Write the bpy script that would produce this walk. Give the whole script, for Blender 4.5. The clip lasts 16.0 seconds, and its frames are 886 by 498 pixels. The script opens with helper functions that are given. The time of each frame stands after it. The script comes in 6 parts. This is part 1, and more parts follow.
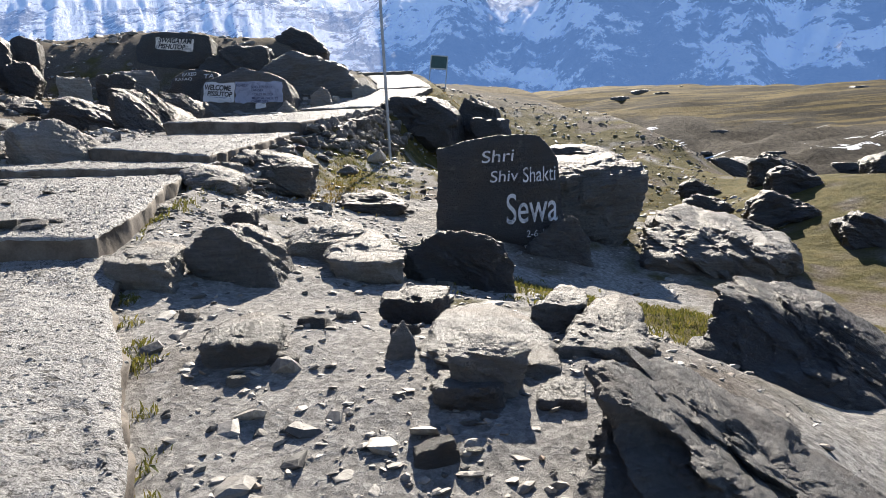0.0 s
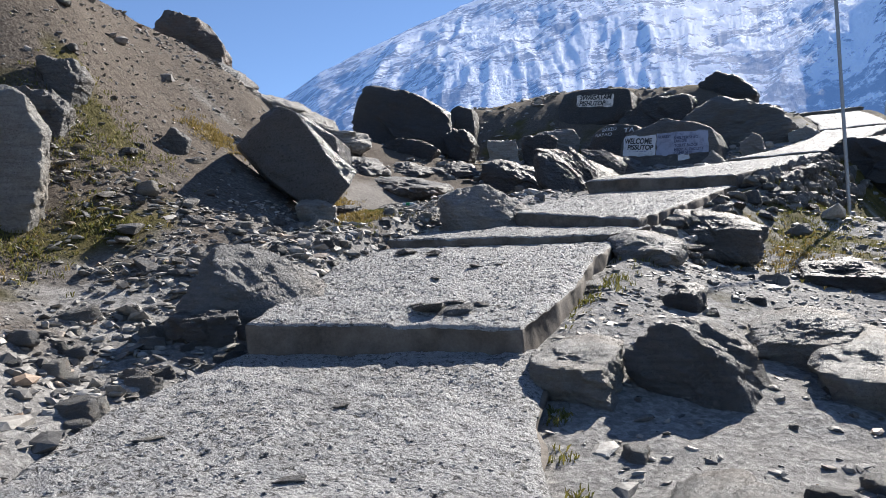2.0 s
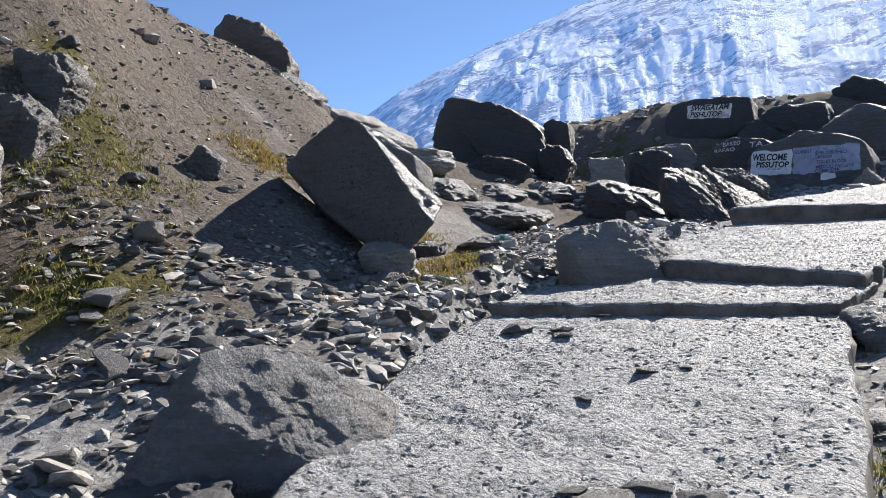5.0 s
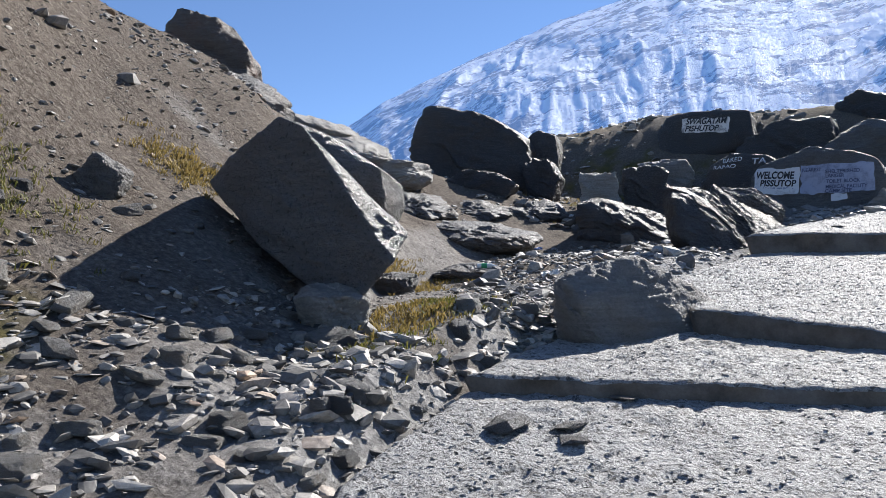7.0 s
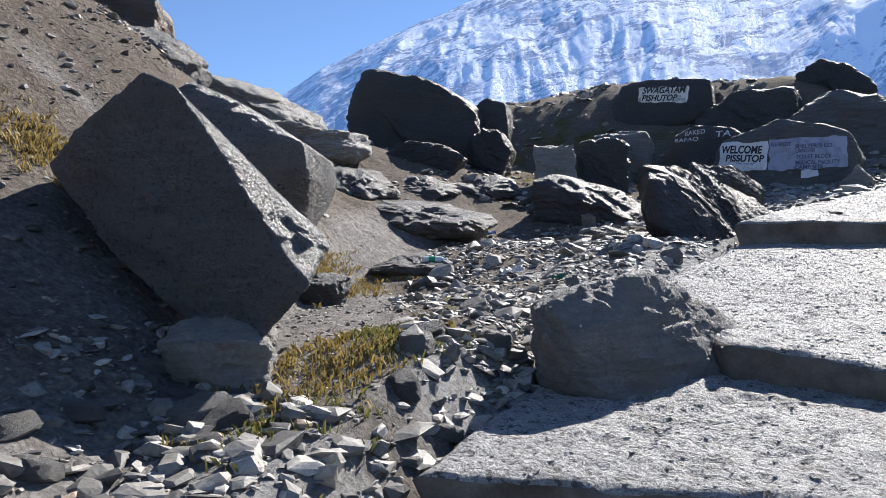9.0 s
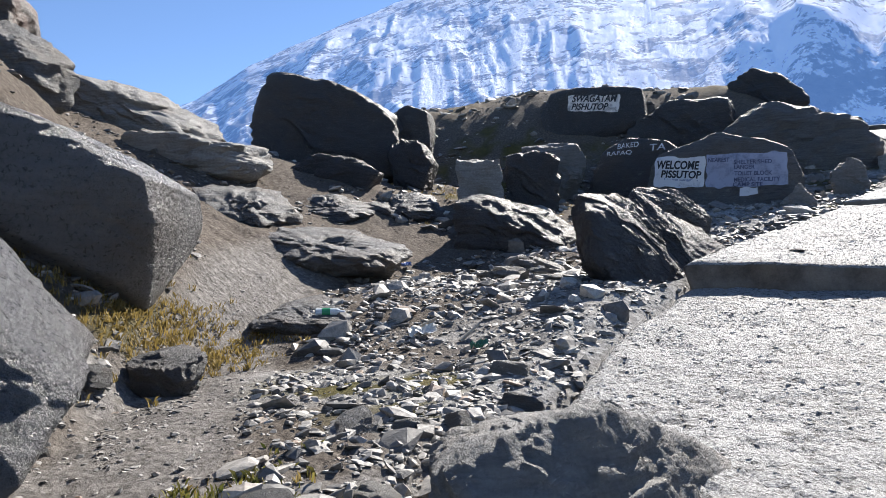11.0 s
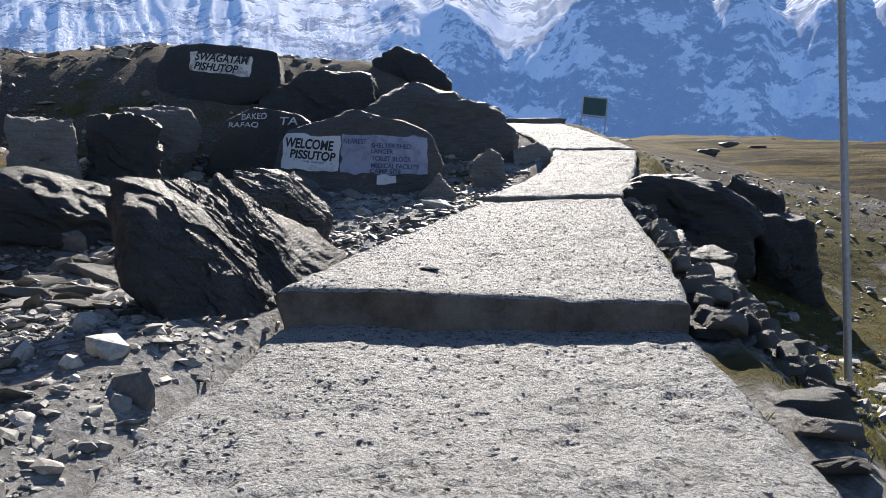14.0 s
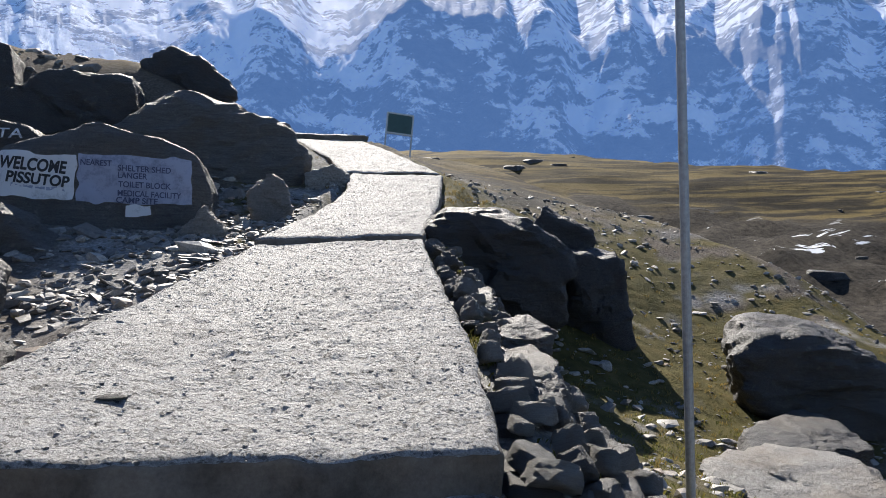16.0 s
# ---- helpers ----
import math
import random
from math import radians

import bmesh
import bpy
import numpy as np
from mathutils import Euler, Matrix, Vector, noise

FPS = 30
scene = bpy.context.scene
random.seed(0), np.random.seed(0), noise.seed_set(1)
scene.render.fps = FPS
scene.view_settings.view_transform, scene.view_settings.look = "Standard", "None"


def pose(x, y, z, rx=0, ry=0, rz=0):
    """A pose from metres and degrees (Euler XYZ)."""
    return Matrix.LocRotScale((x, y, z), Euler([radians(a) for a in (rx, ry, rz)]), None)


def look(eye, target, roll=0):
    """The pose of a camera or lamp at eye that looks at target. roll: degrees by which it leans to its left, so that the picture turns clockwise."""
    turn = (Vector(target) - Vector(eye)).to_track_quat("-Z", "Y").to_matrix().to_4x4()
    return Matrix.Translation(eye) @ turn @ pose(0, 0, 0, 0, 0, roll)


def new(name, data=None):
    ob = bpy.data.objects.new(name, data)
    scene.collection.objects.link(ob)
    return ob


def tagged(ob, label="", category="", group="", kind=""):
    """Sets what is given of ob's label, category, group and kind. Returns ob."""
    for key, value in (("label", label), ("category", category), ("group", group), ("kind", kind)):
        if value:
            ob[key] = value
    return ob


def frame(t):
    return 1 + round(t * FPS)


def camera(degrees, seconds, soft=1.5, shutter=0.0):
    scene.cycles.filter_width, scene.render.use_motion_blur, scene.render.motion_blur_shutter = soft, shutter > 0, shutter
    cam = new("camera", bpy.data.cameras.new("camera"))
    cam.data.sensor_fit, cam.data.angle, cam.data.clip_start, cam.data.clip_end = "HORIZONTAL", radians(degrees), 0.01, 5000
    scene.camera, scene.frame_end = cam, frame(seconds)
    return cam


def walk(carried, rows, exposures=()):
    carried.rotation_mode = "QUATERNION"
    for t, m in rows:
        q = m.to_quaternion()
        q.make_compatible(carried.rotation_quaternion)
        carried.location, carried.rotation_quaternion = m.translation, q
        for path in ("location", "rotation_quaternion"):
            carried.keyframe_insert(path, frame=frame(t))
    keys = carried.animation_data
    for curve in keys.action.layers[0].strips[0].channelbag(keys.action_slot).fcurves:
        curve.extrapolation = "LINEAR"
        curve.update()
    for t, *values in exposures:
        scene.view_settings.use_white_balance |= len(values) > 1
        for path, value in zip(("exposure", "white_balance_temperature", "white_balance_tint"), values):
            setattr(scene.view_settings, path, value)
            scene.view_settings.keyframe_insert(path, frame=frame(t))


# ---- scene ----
import itertools

cam = camera(59.9, 16.0, soft=0.8)
METRES, EYE, TILT, LEAN, TURN = 13.5, 1.45, -3.0, 2.8, 0.0
ROWS = [
    (0.0, 0.0, 0.0, 0.0, 0.0, 0.0, 0.0),
    (0.5, -0.0075, 0.0247, 0.0077, 12.04, -0.17, -0.4),
    (1.0, -0.0192, 0.0424, 0.009, 21.58, -0.37, -0.38),
    (1.5, -0.0329, 0.0639, 0.0174, 26.8, 0.57, -1.3),
    (2.0, -0.0447, 0.0907, 0.022, 29.68, 3.16, -2.07),
    (2.5, -0.0645, 0.1126, 0.0256, 34.81, 3.25, -2.55),
    (3.0, -0.0905, 0.137, 0.0324, 36.11, 3.84, -2.82),
    (3.5, -0.1123, 0.1659, 0.0375, 35.92, 4.11, -2.85),
    (4.0, -0.1301, 0.1909, 0.0428, 35.73, 4.21, -2.83),
    (4.2, -0.1374, 0.2007, 0.048, 35.5482, 4.1354, -2.6376),
    (6.3, -0.2078, 0.3139, 0.0754, 34.8928, 4.9617, -3.3612),
    (6.5, -0.2136, 0.3223, 0.0799, 34.69, 5.17, -3.4),
    (7.0, -0.2288, 0.3452, 0.0864, 33.94, 5.14, -3.26),
    (7.5, -0.2447, 0.3685, 0.092, 32.28, 5.45, -3.37),
    (8.0, -0.2595, 0.3945, 0.0999, 29.97, 5.25, -3.17),
    (8.2, -0.2656, 0.4015, 0.1002, 29.6665, 4.1545, -3.1735),
    (10.3, -0.3231, 0.5039, 0.1447, 29.2293, 2.6871, -2.4686),
    (10.5, -0.3241, 0.5103, 0.146, 28.36, 2.8, -2.52),
    (11.0, -0.3275, 0.5403, 0.1517, 24.41, 3.29, -2.29),
    (11.5, -0.3337, 0.568, 0.155, 21.86, 3.68, -2.24),
    (12.0, -0.3407, 0.6012, 0.1624, 15.07, 4.01, -2.29),
    (12.5, -0.3395, 0.6371, 0.1666, 12.6, 3.97, -2.37),
    (13.0, -0.3401, 0.6708, 0.1704, 10.31, 2.42, -2.27),
    (13.5, -0.336, 0.6975, 0.1819, 4.01, 2.39, -2.16),
    (14.0, -0.3224, 0.7304, 0.1847, -0.67, 2.48, -2.14),
    (14.5, -0.3142, 0.7591, 0.1886, -0.89, 2.39, -2.29),
    (15.0, -0.3068, 0.7898, 0.2086, -2.1, 2.71, -2.51),
    (15.5, -0.2912, 0.8202, 0.2184, -6.08, 3.05, -2.42),
    (16.0, -0.2836, 0.8548, 0.2275, -14.45, 3.52, -1.27),
]
walk(cam, [(t, pose(0, 0, EYE, TILT, LEAN, TURN) @ pose(METRES * x, METRES * y, METRES * z, 90 + pitch, roll, yaw)) for t, x, y, z, yaw, pitch, roll in ROWS], exposures=[(t, stops, warmth, 10) for t, stops, warmth in ((0, 1.3, 7100), (0.5, 1.12, 7000), (2, 1.03, 6550), (4, 1.2, 6550), (7, 1.08, 6350), (8, 1.05, 6350), (10.5, 1.3, 6500), (11.5, 1.1, 6550), (14, 0.97, 6750), (16, 0.95, 6700))])

# sun and sky: the sun stands ahead and a little to the right, rather high
SUN_AZ, SUN_EL = radians(6), radians(38)
sun_way = Vector((math.sin(SUN_AZ) * math.cos(SUN_EL), math.cos(SUN_AZ) * math.cos(SUN_EL), math.sin(SUN_EL)))
world = bpy.data.worlds.new("sky")
scene.world = world
world.use_nodes = True
sky = world.node_tree.nodes.new("ShaderNodeTexSky")
sky.sky_type, sky.sun_disc, sky.sun_elevation, sky.sun_rotation = "NISHITA", False, SUN_EL, SUN_AZ
sky.altitude, sky.air_density, sky.dust_density, sky.ozone_density = 3800, 1.0, 0.0, 4.0
back = world.node_tree.nodes["Background"]
back.inputs["Strength"].default_value = 0.086
world.node_tree.links.new(sky.outputs[0], back.inputs["Color"])
sun = new("sun", bpy.data.lights.new("sun", "SUN"))
sun.data.energy, sun.data.angle, sun.data.color = 5.0, radians(0.55), (1.0, 0.95, 0.88)
sun.matrix_world = look(sun_way * 50, (0, 0, 0))


# ---- noise ----
def lattice(ix, iy, iz, seed):
    h = (ix * 374761393 + iy * 668265263 + iz * 2147483647 + seed * 1274126177) & 0xFFFFFFFF
    h = ((h ^ (h >> 13)) * 1274126177) & 0xFFFFFFFF
    h = ((h ^ (h >> 16)) * 2246822519) & 0xFFFFFFFF
    return ((h ^ (h >> 15)) & 0xFFFFFF) / 0xFFFFFF


def grain(x, y, z=0.0, seed=0):
    """Value noise from -1 to 1 over arrays."""
    x, y, z = np.broadcast_arrays(np.asarray(x, float), np.asarray(y, float), np.asarray(z, float))
    ix, iy, iz = (np.floor(v).astype(np.int64) for v in (x, y, z))
    fx, fy, fz = x - ix, y - iy, z - iz
    fx, fy, fz = (f * f * f * (f * (f * 6 - 15) + 10) for f in (fx, fy, fz))
    total = 0
    for a in (0, 1):
        for b in (0, 1):
            for c in (0, 1):
                w = (fx if a else 1 - fx) * (fy if b else 1 - fy) * (fz if c else 1 - fz)
                total = total + w * lattice(ix + a, iy + b, iz + c, seed)
    return total * 2 - 1


def fractal(x, y, z=0.0, seed=0, octaves=4, ridged=False):
    total, amp, norm = 0, 1.0, 0
    for o in range(octaves):
        n = grain(x * 2.03 ** o, y * 2.03 ** o, np.asarray(z) * 2.03 ** o, seed + o)
        total = total + amp * ((1 - 2 * np.abs(n)) if ridged else n)
        norm, amp = norm + amp, amp * 0.5
    return total / norm


# ---- materials ----
def material(name, roughness=0.8, metallic=0.0):
    m = bpy.data.materials.new(name)
    m.use_nodes = True
    b = m.node_tree.nodes["Principled BSDF"]
    b.inputs["Roughness"].default_value, b.inputs["Metallic"].default_value = roughness, metallic
    return m, m.node_tree.nodes, m.node_tree.links, b


def node_noise(nodes, links, vector, scale, detail=6, rough=0.6, distort=0.0):
    n = nodes.new("ShaderNodeTexNoise")
    n.inputs["Scale"].default_value, n.inputs["Detail"].default_value = scale, detail
    n.inputs["Roughness"].default_value, n.inputs["Distortion"].default_value = rough, distort
    links.new(vector, n.inputs["Vector"])
    return n.outputs["Fac"]


def ramp(nodes, links, fac, stops):
    r = nodes.new("ShaderNodeValToRGB")
    while len(r.color_ramp.elements) < len(stops):
        r.color_ramp.elements.new(0.5)
    for e, (p, c) in zip(r.color_ramp.elements, stops):
        e.position, e.color = p, (*c, 1) if len(c) == 3 else c
    links.new(fac, r.inputs[0])
    return r.outputs[0]


def mix(nodes, links, fac, a, b, mode="MIX"):
    m = nodes.new("ShaderNodeMix")
    m.data_type, m.blend_type = "RGBA", mode
    for slot, v in ((0, fac), (6, a), (7, b)):
        if isinstance(v, (int, float)):
            m.inputs[slot].default_value = v
        elif isinstance(v, tuple):
            m.inputs[slot].default_value = (*v, 1)
        else:
            links.new(v, m.inputs[slot])
    return m.outputs[2]


def bump(nodes, links, bsdf, heights):
    """heights: (socket, strength, distance) from coarse to fine."""
    last = None
    for h, s, d in heights:
        b = nodes.new("ShaderNodeBump")
        b.inputs["Strength"].default_value, b.inputs["Distance"].default_value = s, d
        links.new(h, b.inputs["Height"])
        if last:
            links.new(last, b.inputs["Normal"])
        last = b.outputs["Normal"]
    links.new(last, bsdf.inputs["Normal"])


def coords(nodes, links, scale=(1, 1, 1), turn=(0, 0, 0), world_space=False):
    if world_space:
        out = nodes.new("ShaderNodeNewGeometry").outputs["Position"]
    else:
        out = nodes.new("ShaderNodeTexCoord").outputs["Object"]
    m = nodes.new("ShaderNodeMapping")
    m.inputs["Scale"].default_value = scale
    m.inputs["Rotation"].default_value = [radians(a) for a in turn]
    links.new(out, m.inputs["Vector"])
    return m.outputs["Vector"]


def rock_material(name, dark, light, brown, lichen=0.35, turn=(25, -15, 0), rough=0.55):
    m, nodes, links, b = material(name, rough)
    v = coords(nodes, links)
    layered = coords(nodes, links, (1.4, 1.4, 14), turn)
    big = node_noise(nodes, links, v, 1.7, 5)
    strata = node_noise(nodes, links, layered, 2.2, 8, 0.7, 0.4)
    fine = node_noise(nodes, links, v, 38, 8, 0.7)
    tone = mix(nodes, links, 0.55, strata, fine)
    colour = ramp(nodes, links, tone, [(0.33, dark), (0.66, light)])
    stain = ramp(nodes, links, big, [(0.48, (0, 0, 0)), (0.68, (1, 1, 1))])
    colour = mix(nodes, links, mix(nodes, links, 0.5, stain, (0, 0, 0)), colour, brown)
    spots = node_noise(nodes, links, v, 9, 10, 0.75)
    mask = ramp(nodes, links, spots, [(0.58, (0, 0, 0)), (0.66, (lichen, lichen, lichen))])
    colour = mix(nodes, links, mask, colour, (0.42, 0.41, 0.37))
    seams = nodes.new("ShaderNodeTexVoronoi")
    seams.feature = "DISTANCE_TO_EDGE"
    seams.inputs["Scale"].default_value = 2.6
    wander = nodes.new("ShaderNodeVectorMath")
    wander.operation = "MULTIPLY_ADD"
    warp = nodes.new("ShaderNodeTexNoise")
    warp.inputs["Scale"].default_value, warp.inputs["Detail"].default_value = 3.0, 5
    links.new(v, warp.inputs["Vector"])
    links.new(warp.outputs["Color"], wander.inputs[0])
    wander.inputs[1].default_value = (0.9, 0.9, 0.9)
    links.new(coords(nodes, links, (1, 1, 4.5), turn), wander.inputs[2])
    links.new(wander.outputs[0], seams.inputs["Vector"])
    gap = ramp(nodes, links, seams.outputs["Distance"], [(0.0, (0, 0, 0)), (0.05, (1, 1, 1))])
    colour = mix(nodes, links, gap, mix(nodes, links, 0.15, colour, (0.02, 0.019, 0.018)), colour)
    info = nodes.new("ShaderNodeObjectInfo")
    shade = ramp(nodes, links, info.outputs["Random"], [(0, (0.72, 0.72, 0.74)), (1, (1.2, 1.17, 1.12))])
    links.new(mix(nodes, links, 1.0, colour, shade, "MULTIPLY"), b.inputs["Base Color"])
    links.new(ramp(nodes, links, fine, [(0.3, (rough - 0.12,) * 3), (0.7, (rough + 0.22,) * 3)]), b.inputs["Roughness"])
    bump(nodes, links, b, [(gap, 0.35, 0.012), (strata, 1.0, 0.08), (spots, 0.9, 0.06), (fine, 1.0, 0.02)])
    return m


slate = rock_material("slate", (0.04, 0.041, 0.045), (0.23, 0.228, 0.226), (0.13, 0.095, 0.065))
slate_pale = rock_material("pale_slate", (0.16, 0.16, 0.158), (0.42, 0.41, 0.395), (0.24, 0.19, 0.14), 0.5, (10, 30, 0), 0.62)
slate_dark_shaded = rock_material("dark_shaded_slate", (0.026, 0.026, 0.029), (0.1, 0.1, 0.104), (0.1, 0.075, 0.055), 0.25, (60, 10, 0), 0.5)
slate_smooth = rock_material("smooth_slate", (0.07, 0.07, 0.072), (0.33, 0.326, 0.322), (0.14, 0.11, 0.085), 0.5, (25, -15, 0), 0.3)
slate_brown = rock_material("rusty_slate", (0.08, 0.066, 0.058), (0.26, 0.23, 0.2), (0.3, 0.15, 0.09), 0.4, (50, 20, 10), 0.6)


def stone_material(name, dark, light):
    m, nodes, links, b = material(name, 0.6)
    v = coords(nodes, links)
    geo = nodes.new("ShaderNodeNewGeometry")
    fine = node_noise(nodes, links, v, 30, 6, 0.7)
    tint = ramp(nodes, links, geo.outputs["Random Per Island"], [(0, (0.22, 0.217, 0.215)), (0.45, (0.62, 0.595, 0.565)), (0.8, (0.95, 0.905, 0.85)), (0.93, (1.3, 1.25, 1.18)), (1, (0.95, 0.7, 0.52))])
    colour = mix(nodes, links, 1.0, ramp(nodes, links, fine, [(0.3, dark), (0.7, light)]), tint, "MULTIPLY")
    links.new(colour, b.inputs["Base Color"])
    bump(nodes, links, b, [(fine, 0.6, 0.01)])
    return m


bright_rubble = stone_material("bright_slate_debris", (0.22, 0.215, 0.205), (0.46, 0.45, 0.425))
rubble_mat = stone_material("slate_rubble", (0.19, 0.186, 0.18), (0.45, 0.44, 0.42))


def concrete_material():
    m, nodes, links, b = material("rough_concrete", 0.72)
    b.inputs["Specular IOR Level"].default_value = 0.38
    v = coords(nodes, links)
    large = node_noise(nodes, links, v, 0.9, 6, 0.65)
    mid = node_noise(nodes, links, v, 6, 8, 0.7)
    fine = node_noise(nodes, links, v, 90, 6, 0.7)
    lumps = node_noise(nodes, links, v, 34, 3, 0.55)
    colour = ramp(nodes, links, fine, [(0.36, (0.2, 0.197, 0.193)), (0.5, (0.38, 0.375, 0.368)), (0.64, (0.55, 0.543, 0.532))])
    colour = mix(nodes, links, ramp(nodes, links, lumps, [(0.34, (0.55, 0.55, 0.55)), (0.46, (0, 0, 0))]), colour, (0.19, 0.187, 0.182))
    colour = mix(nodes, links, ramp(nodes, links, mid, [(0.36, (0.5, 0.5, 0.5)), (0.48, (0, 0, 0))]), colour, (0.22, 0.217, 0.21))
    colour = mix(nodes, links, ramp(nodes, links, large, [(0.54, (0, 0, 0)), (0.66, (0.4, 0.4, 0.4))]), colour, (0.21, 0.203, 0.194))
    pits = node_noise(nodes, links, coords(nodes, links, (1, 1.25, 1), (0, 0, 15)), 24, 5, 0.6, 0.5)
    # the shadow inside the pits is put into the colour as dark spots
    colour = mix(nodes, links, ramp(nodes, links, pits, [(0.39, (0.9, 0.9, 0.9)), (0.45, (0, 0, 0))]), colour, (0.075, 0.07, 0.064))
    worn = node_noise(nodes, links, coords(nodes, links, (1, 1.6, 1), (0, 0, 20)), 1.9, 8, 0.7, 0.6)
    colour = mix(nodes, links, ramp(nodes, links, worn, [(0.53, (0, 0, 0)), (0.66, (0.5, 0.5, 0.5))]), colour, (0.5, 0.49, 0.475))
    colour = mix(nodes, links, ramp(nodes, links, worn, [(0.32, (0.45, 0.45, 0.45)), (0.45, (0, 0, 0))]), colour, (0.14, 0.135, 0.125))
    links.new(colour, b.inputs["Base Color"])
    bump(nodes, links, b, [(mid, 0.5, 0.035), (pits, 1.0, 0.05), (lumps, 0.8, 0.022), (fine, 0.9, 0.012)])
    return m


def cast_side_material():
    """The sides of the slabs, smooth from the formwork and muddy, with shade painted in."""
    m, nodes, links, b = material("formed_concrete", 0.85)
    v = coords(nodes, links)
    mid = node_noise(nodes, links, v, 4, 8, 0.65)
    fine = node_noise(nodes, links, v, 60, 6, 0.7)
    colour = ramp(nodes, links, mid, [(0.35, (0.075, 0.061, 0.048)), (0.62, (0.18, 0.152, 0.125))])
    colour = mix(nodes, links, 0.4, colour, mix(nodes, links, 1.0, colour, ramp(nodes, links, fine, [(0.3, (0.5, 0.5, 0.5)), (0.7, (1.4, 1.4, 1.4))]), "MULTIPLY"))
    links.new(colour, b.inputs["Base Color"])
    bump(nodes, links, b, [(mid, 0.6, 0.02), (fine, 0.6, 0.006)])
    return m


cast_side = cast_side_material()
concrete = concrete_material()


def ground_material():
    m, nodes, links, b = material("hillside", 0.92)
    b.inputs["Specular IOR Level"].default_value = 0.08
    v = coords(nodes, links, world_space=True)
    flat = coords(nodes, links, (0.06, 0.42, 1.6), (0, 0, 8), world_space=True)
    large = node_noise(nodes, links, v, 0.35, 5)
    mid = node_noise(nodes, links, v, 3.2, 8, 0.65)
    fine = node_noise(nodes, links, v, 24, 8, 0.75)
    chips = nodes.new("ShaderNodeTexVoronoi")
    chips.inputs["Scale"].default_value = 22
    links.new(v, chips.inputs["Vector"])

    def field(name):
        a = nodes.new("ShaderNodeAttribute")
        a.attribute_name = name
        return a.outputs["Fac"]

    soil = ramp(nodes, links, fine, [(0.3, (0.055, 0.045, 0.037)), (0.5, (0.125, 0.104, 0.086)), (0.72, (0.26, 0.226, 0.19))])
    grit = ramp(nodes, links, fine, [(0.3, (0.17, 0.167, 0.16)), (0.5, (0.32, 0.31, 0.298)), (0.72, (0.5, 0.49, 0.468))])
    chip = ramp(nodes, links, chips.outputs["Color"], [(0.2, (0.6, 0.6, 0.6)), (0.8, (1.25, 1.25, 1.25))])
    grit = mix(nodes, links, 0.6, grit, mix(nodes, links, 1.0, grit, chip, "MULTIPLY"))
    colour = mix(nodes, links, field("grit"), soil, grit)
    grass = ramp(nodes, links, mid, [(0.3, (0.045, 0.044, 0.016)), (0.5, (0.095, 0.086, 0.028)), (0.7, (0.165, 0.13, 0.052))])
    grass = mix(nodes, links, mix(nodes, links, 0.5, fine, (0, 0, 0)), grass, (0.1, 0.08, 0.04))
    colour = mix(nodes, links, field("grass"), colour, grass)
    bands = node_noise(nodes, links, flat, 1.5, 4, 0.6, 0.3)
    dry = ramp(nodes, links, bands, [(0.43, (0.014, 0.011, 0.006)), (0.49, (0.045, 0.034, 0.014)), (0.58, (0.135, 0.1, 0.037))])
    colour = mix(nodes, links, field("meadow"), colour, dry)
    colour = mix(nodes, links, mix(nodes, links, 0.35, field("meadow"), (0, 0, 0)), colour, mix(nodes, links, 1.0, colour, ramp(nodes, links, fine, [(0.3, (0.3, 0.3, 0.3)), (0.7, (1.7, 1.7, 1.7))]), "MULTIPLY"))
    colour = mix(nodes, links, field("peat"), colour, ramp(nodes, links, mid, [(0.35, (0.018, 0.016, 0.014)), (0.65, (0.07, 0.06, 0.048))]))
    drift = node_noise(nodes, links, coords(nodes, links, (0.35, 1.0, 1.0), (0, 0, 12), world_space=True), 0.55, 6, 0.62, 0.5)
    patch = mix(nodes, links, 1.0, ramp(nodes, links, drift, [(0.61, (0, 0, 0)), (0.63, (1, 1, 1))]), field("snow"), "MULTIPLY")
    colour = mix(nodes, links, patch, colour, (0.85, 0.87, 0.9))
    links.new(colour, b.inputs["Base Color"])
    bump(nodes, links, b, [(large, 0.5, 0.5), (mid, 0.6, 0.08), (chips.outputs["Distance"], 0.45, 0.02), (fine, 1.0, 0.03)])
    return m


hillside = ground_material()


def plain(name, colour, roughness=0.6, metallic=0.0, worn=0.25, scale=14):
    m, nodes, links, b = material(name, roughness, metallic)
    v = coords(nodes, links)
    n = node_noise(nodes, links, v, scale, 8, 0.7)
    links.new(ramp(nodes, links, n, [(0.3, tuple(c * (1 - worn) for c in colour)), (0.65, colour)]), b.inputs["Base Color"])
    bump(nodes, links, b, [(n, 0.25, 0.005)])
    return m


def paint(name, colour, bare, cover):
    """Brushed paint, worn through to the rock in places."""
    m, nodes, links, b = material(name, 0.7)
    v = coords(nodes, links)
    n = node_noise(nodes, links, v, 7, 10, 0.75)
    links.new(ramp(nodes, links, n, [(cover - 0.06, bare), (cover + 0.1, colour)]), b.inputs["Base Color"])
    bump(nodes, links, b, [(n, 0.3, 0.006)])
    return m


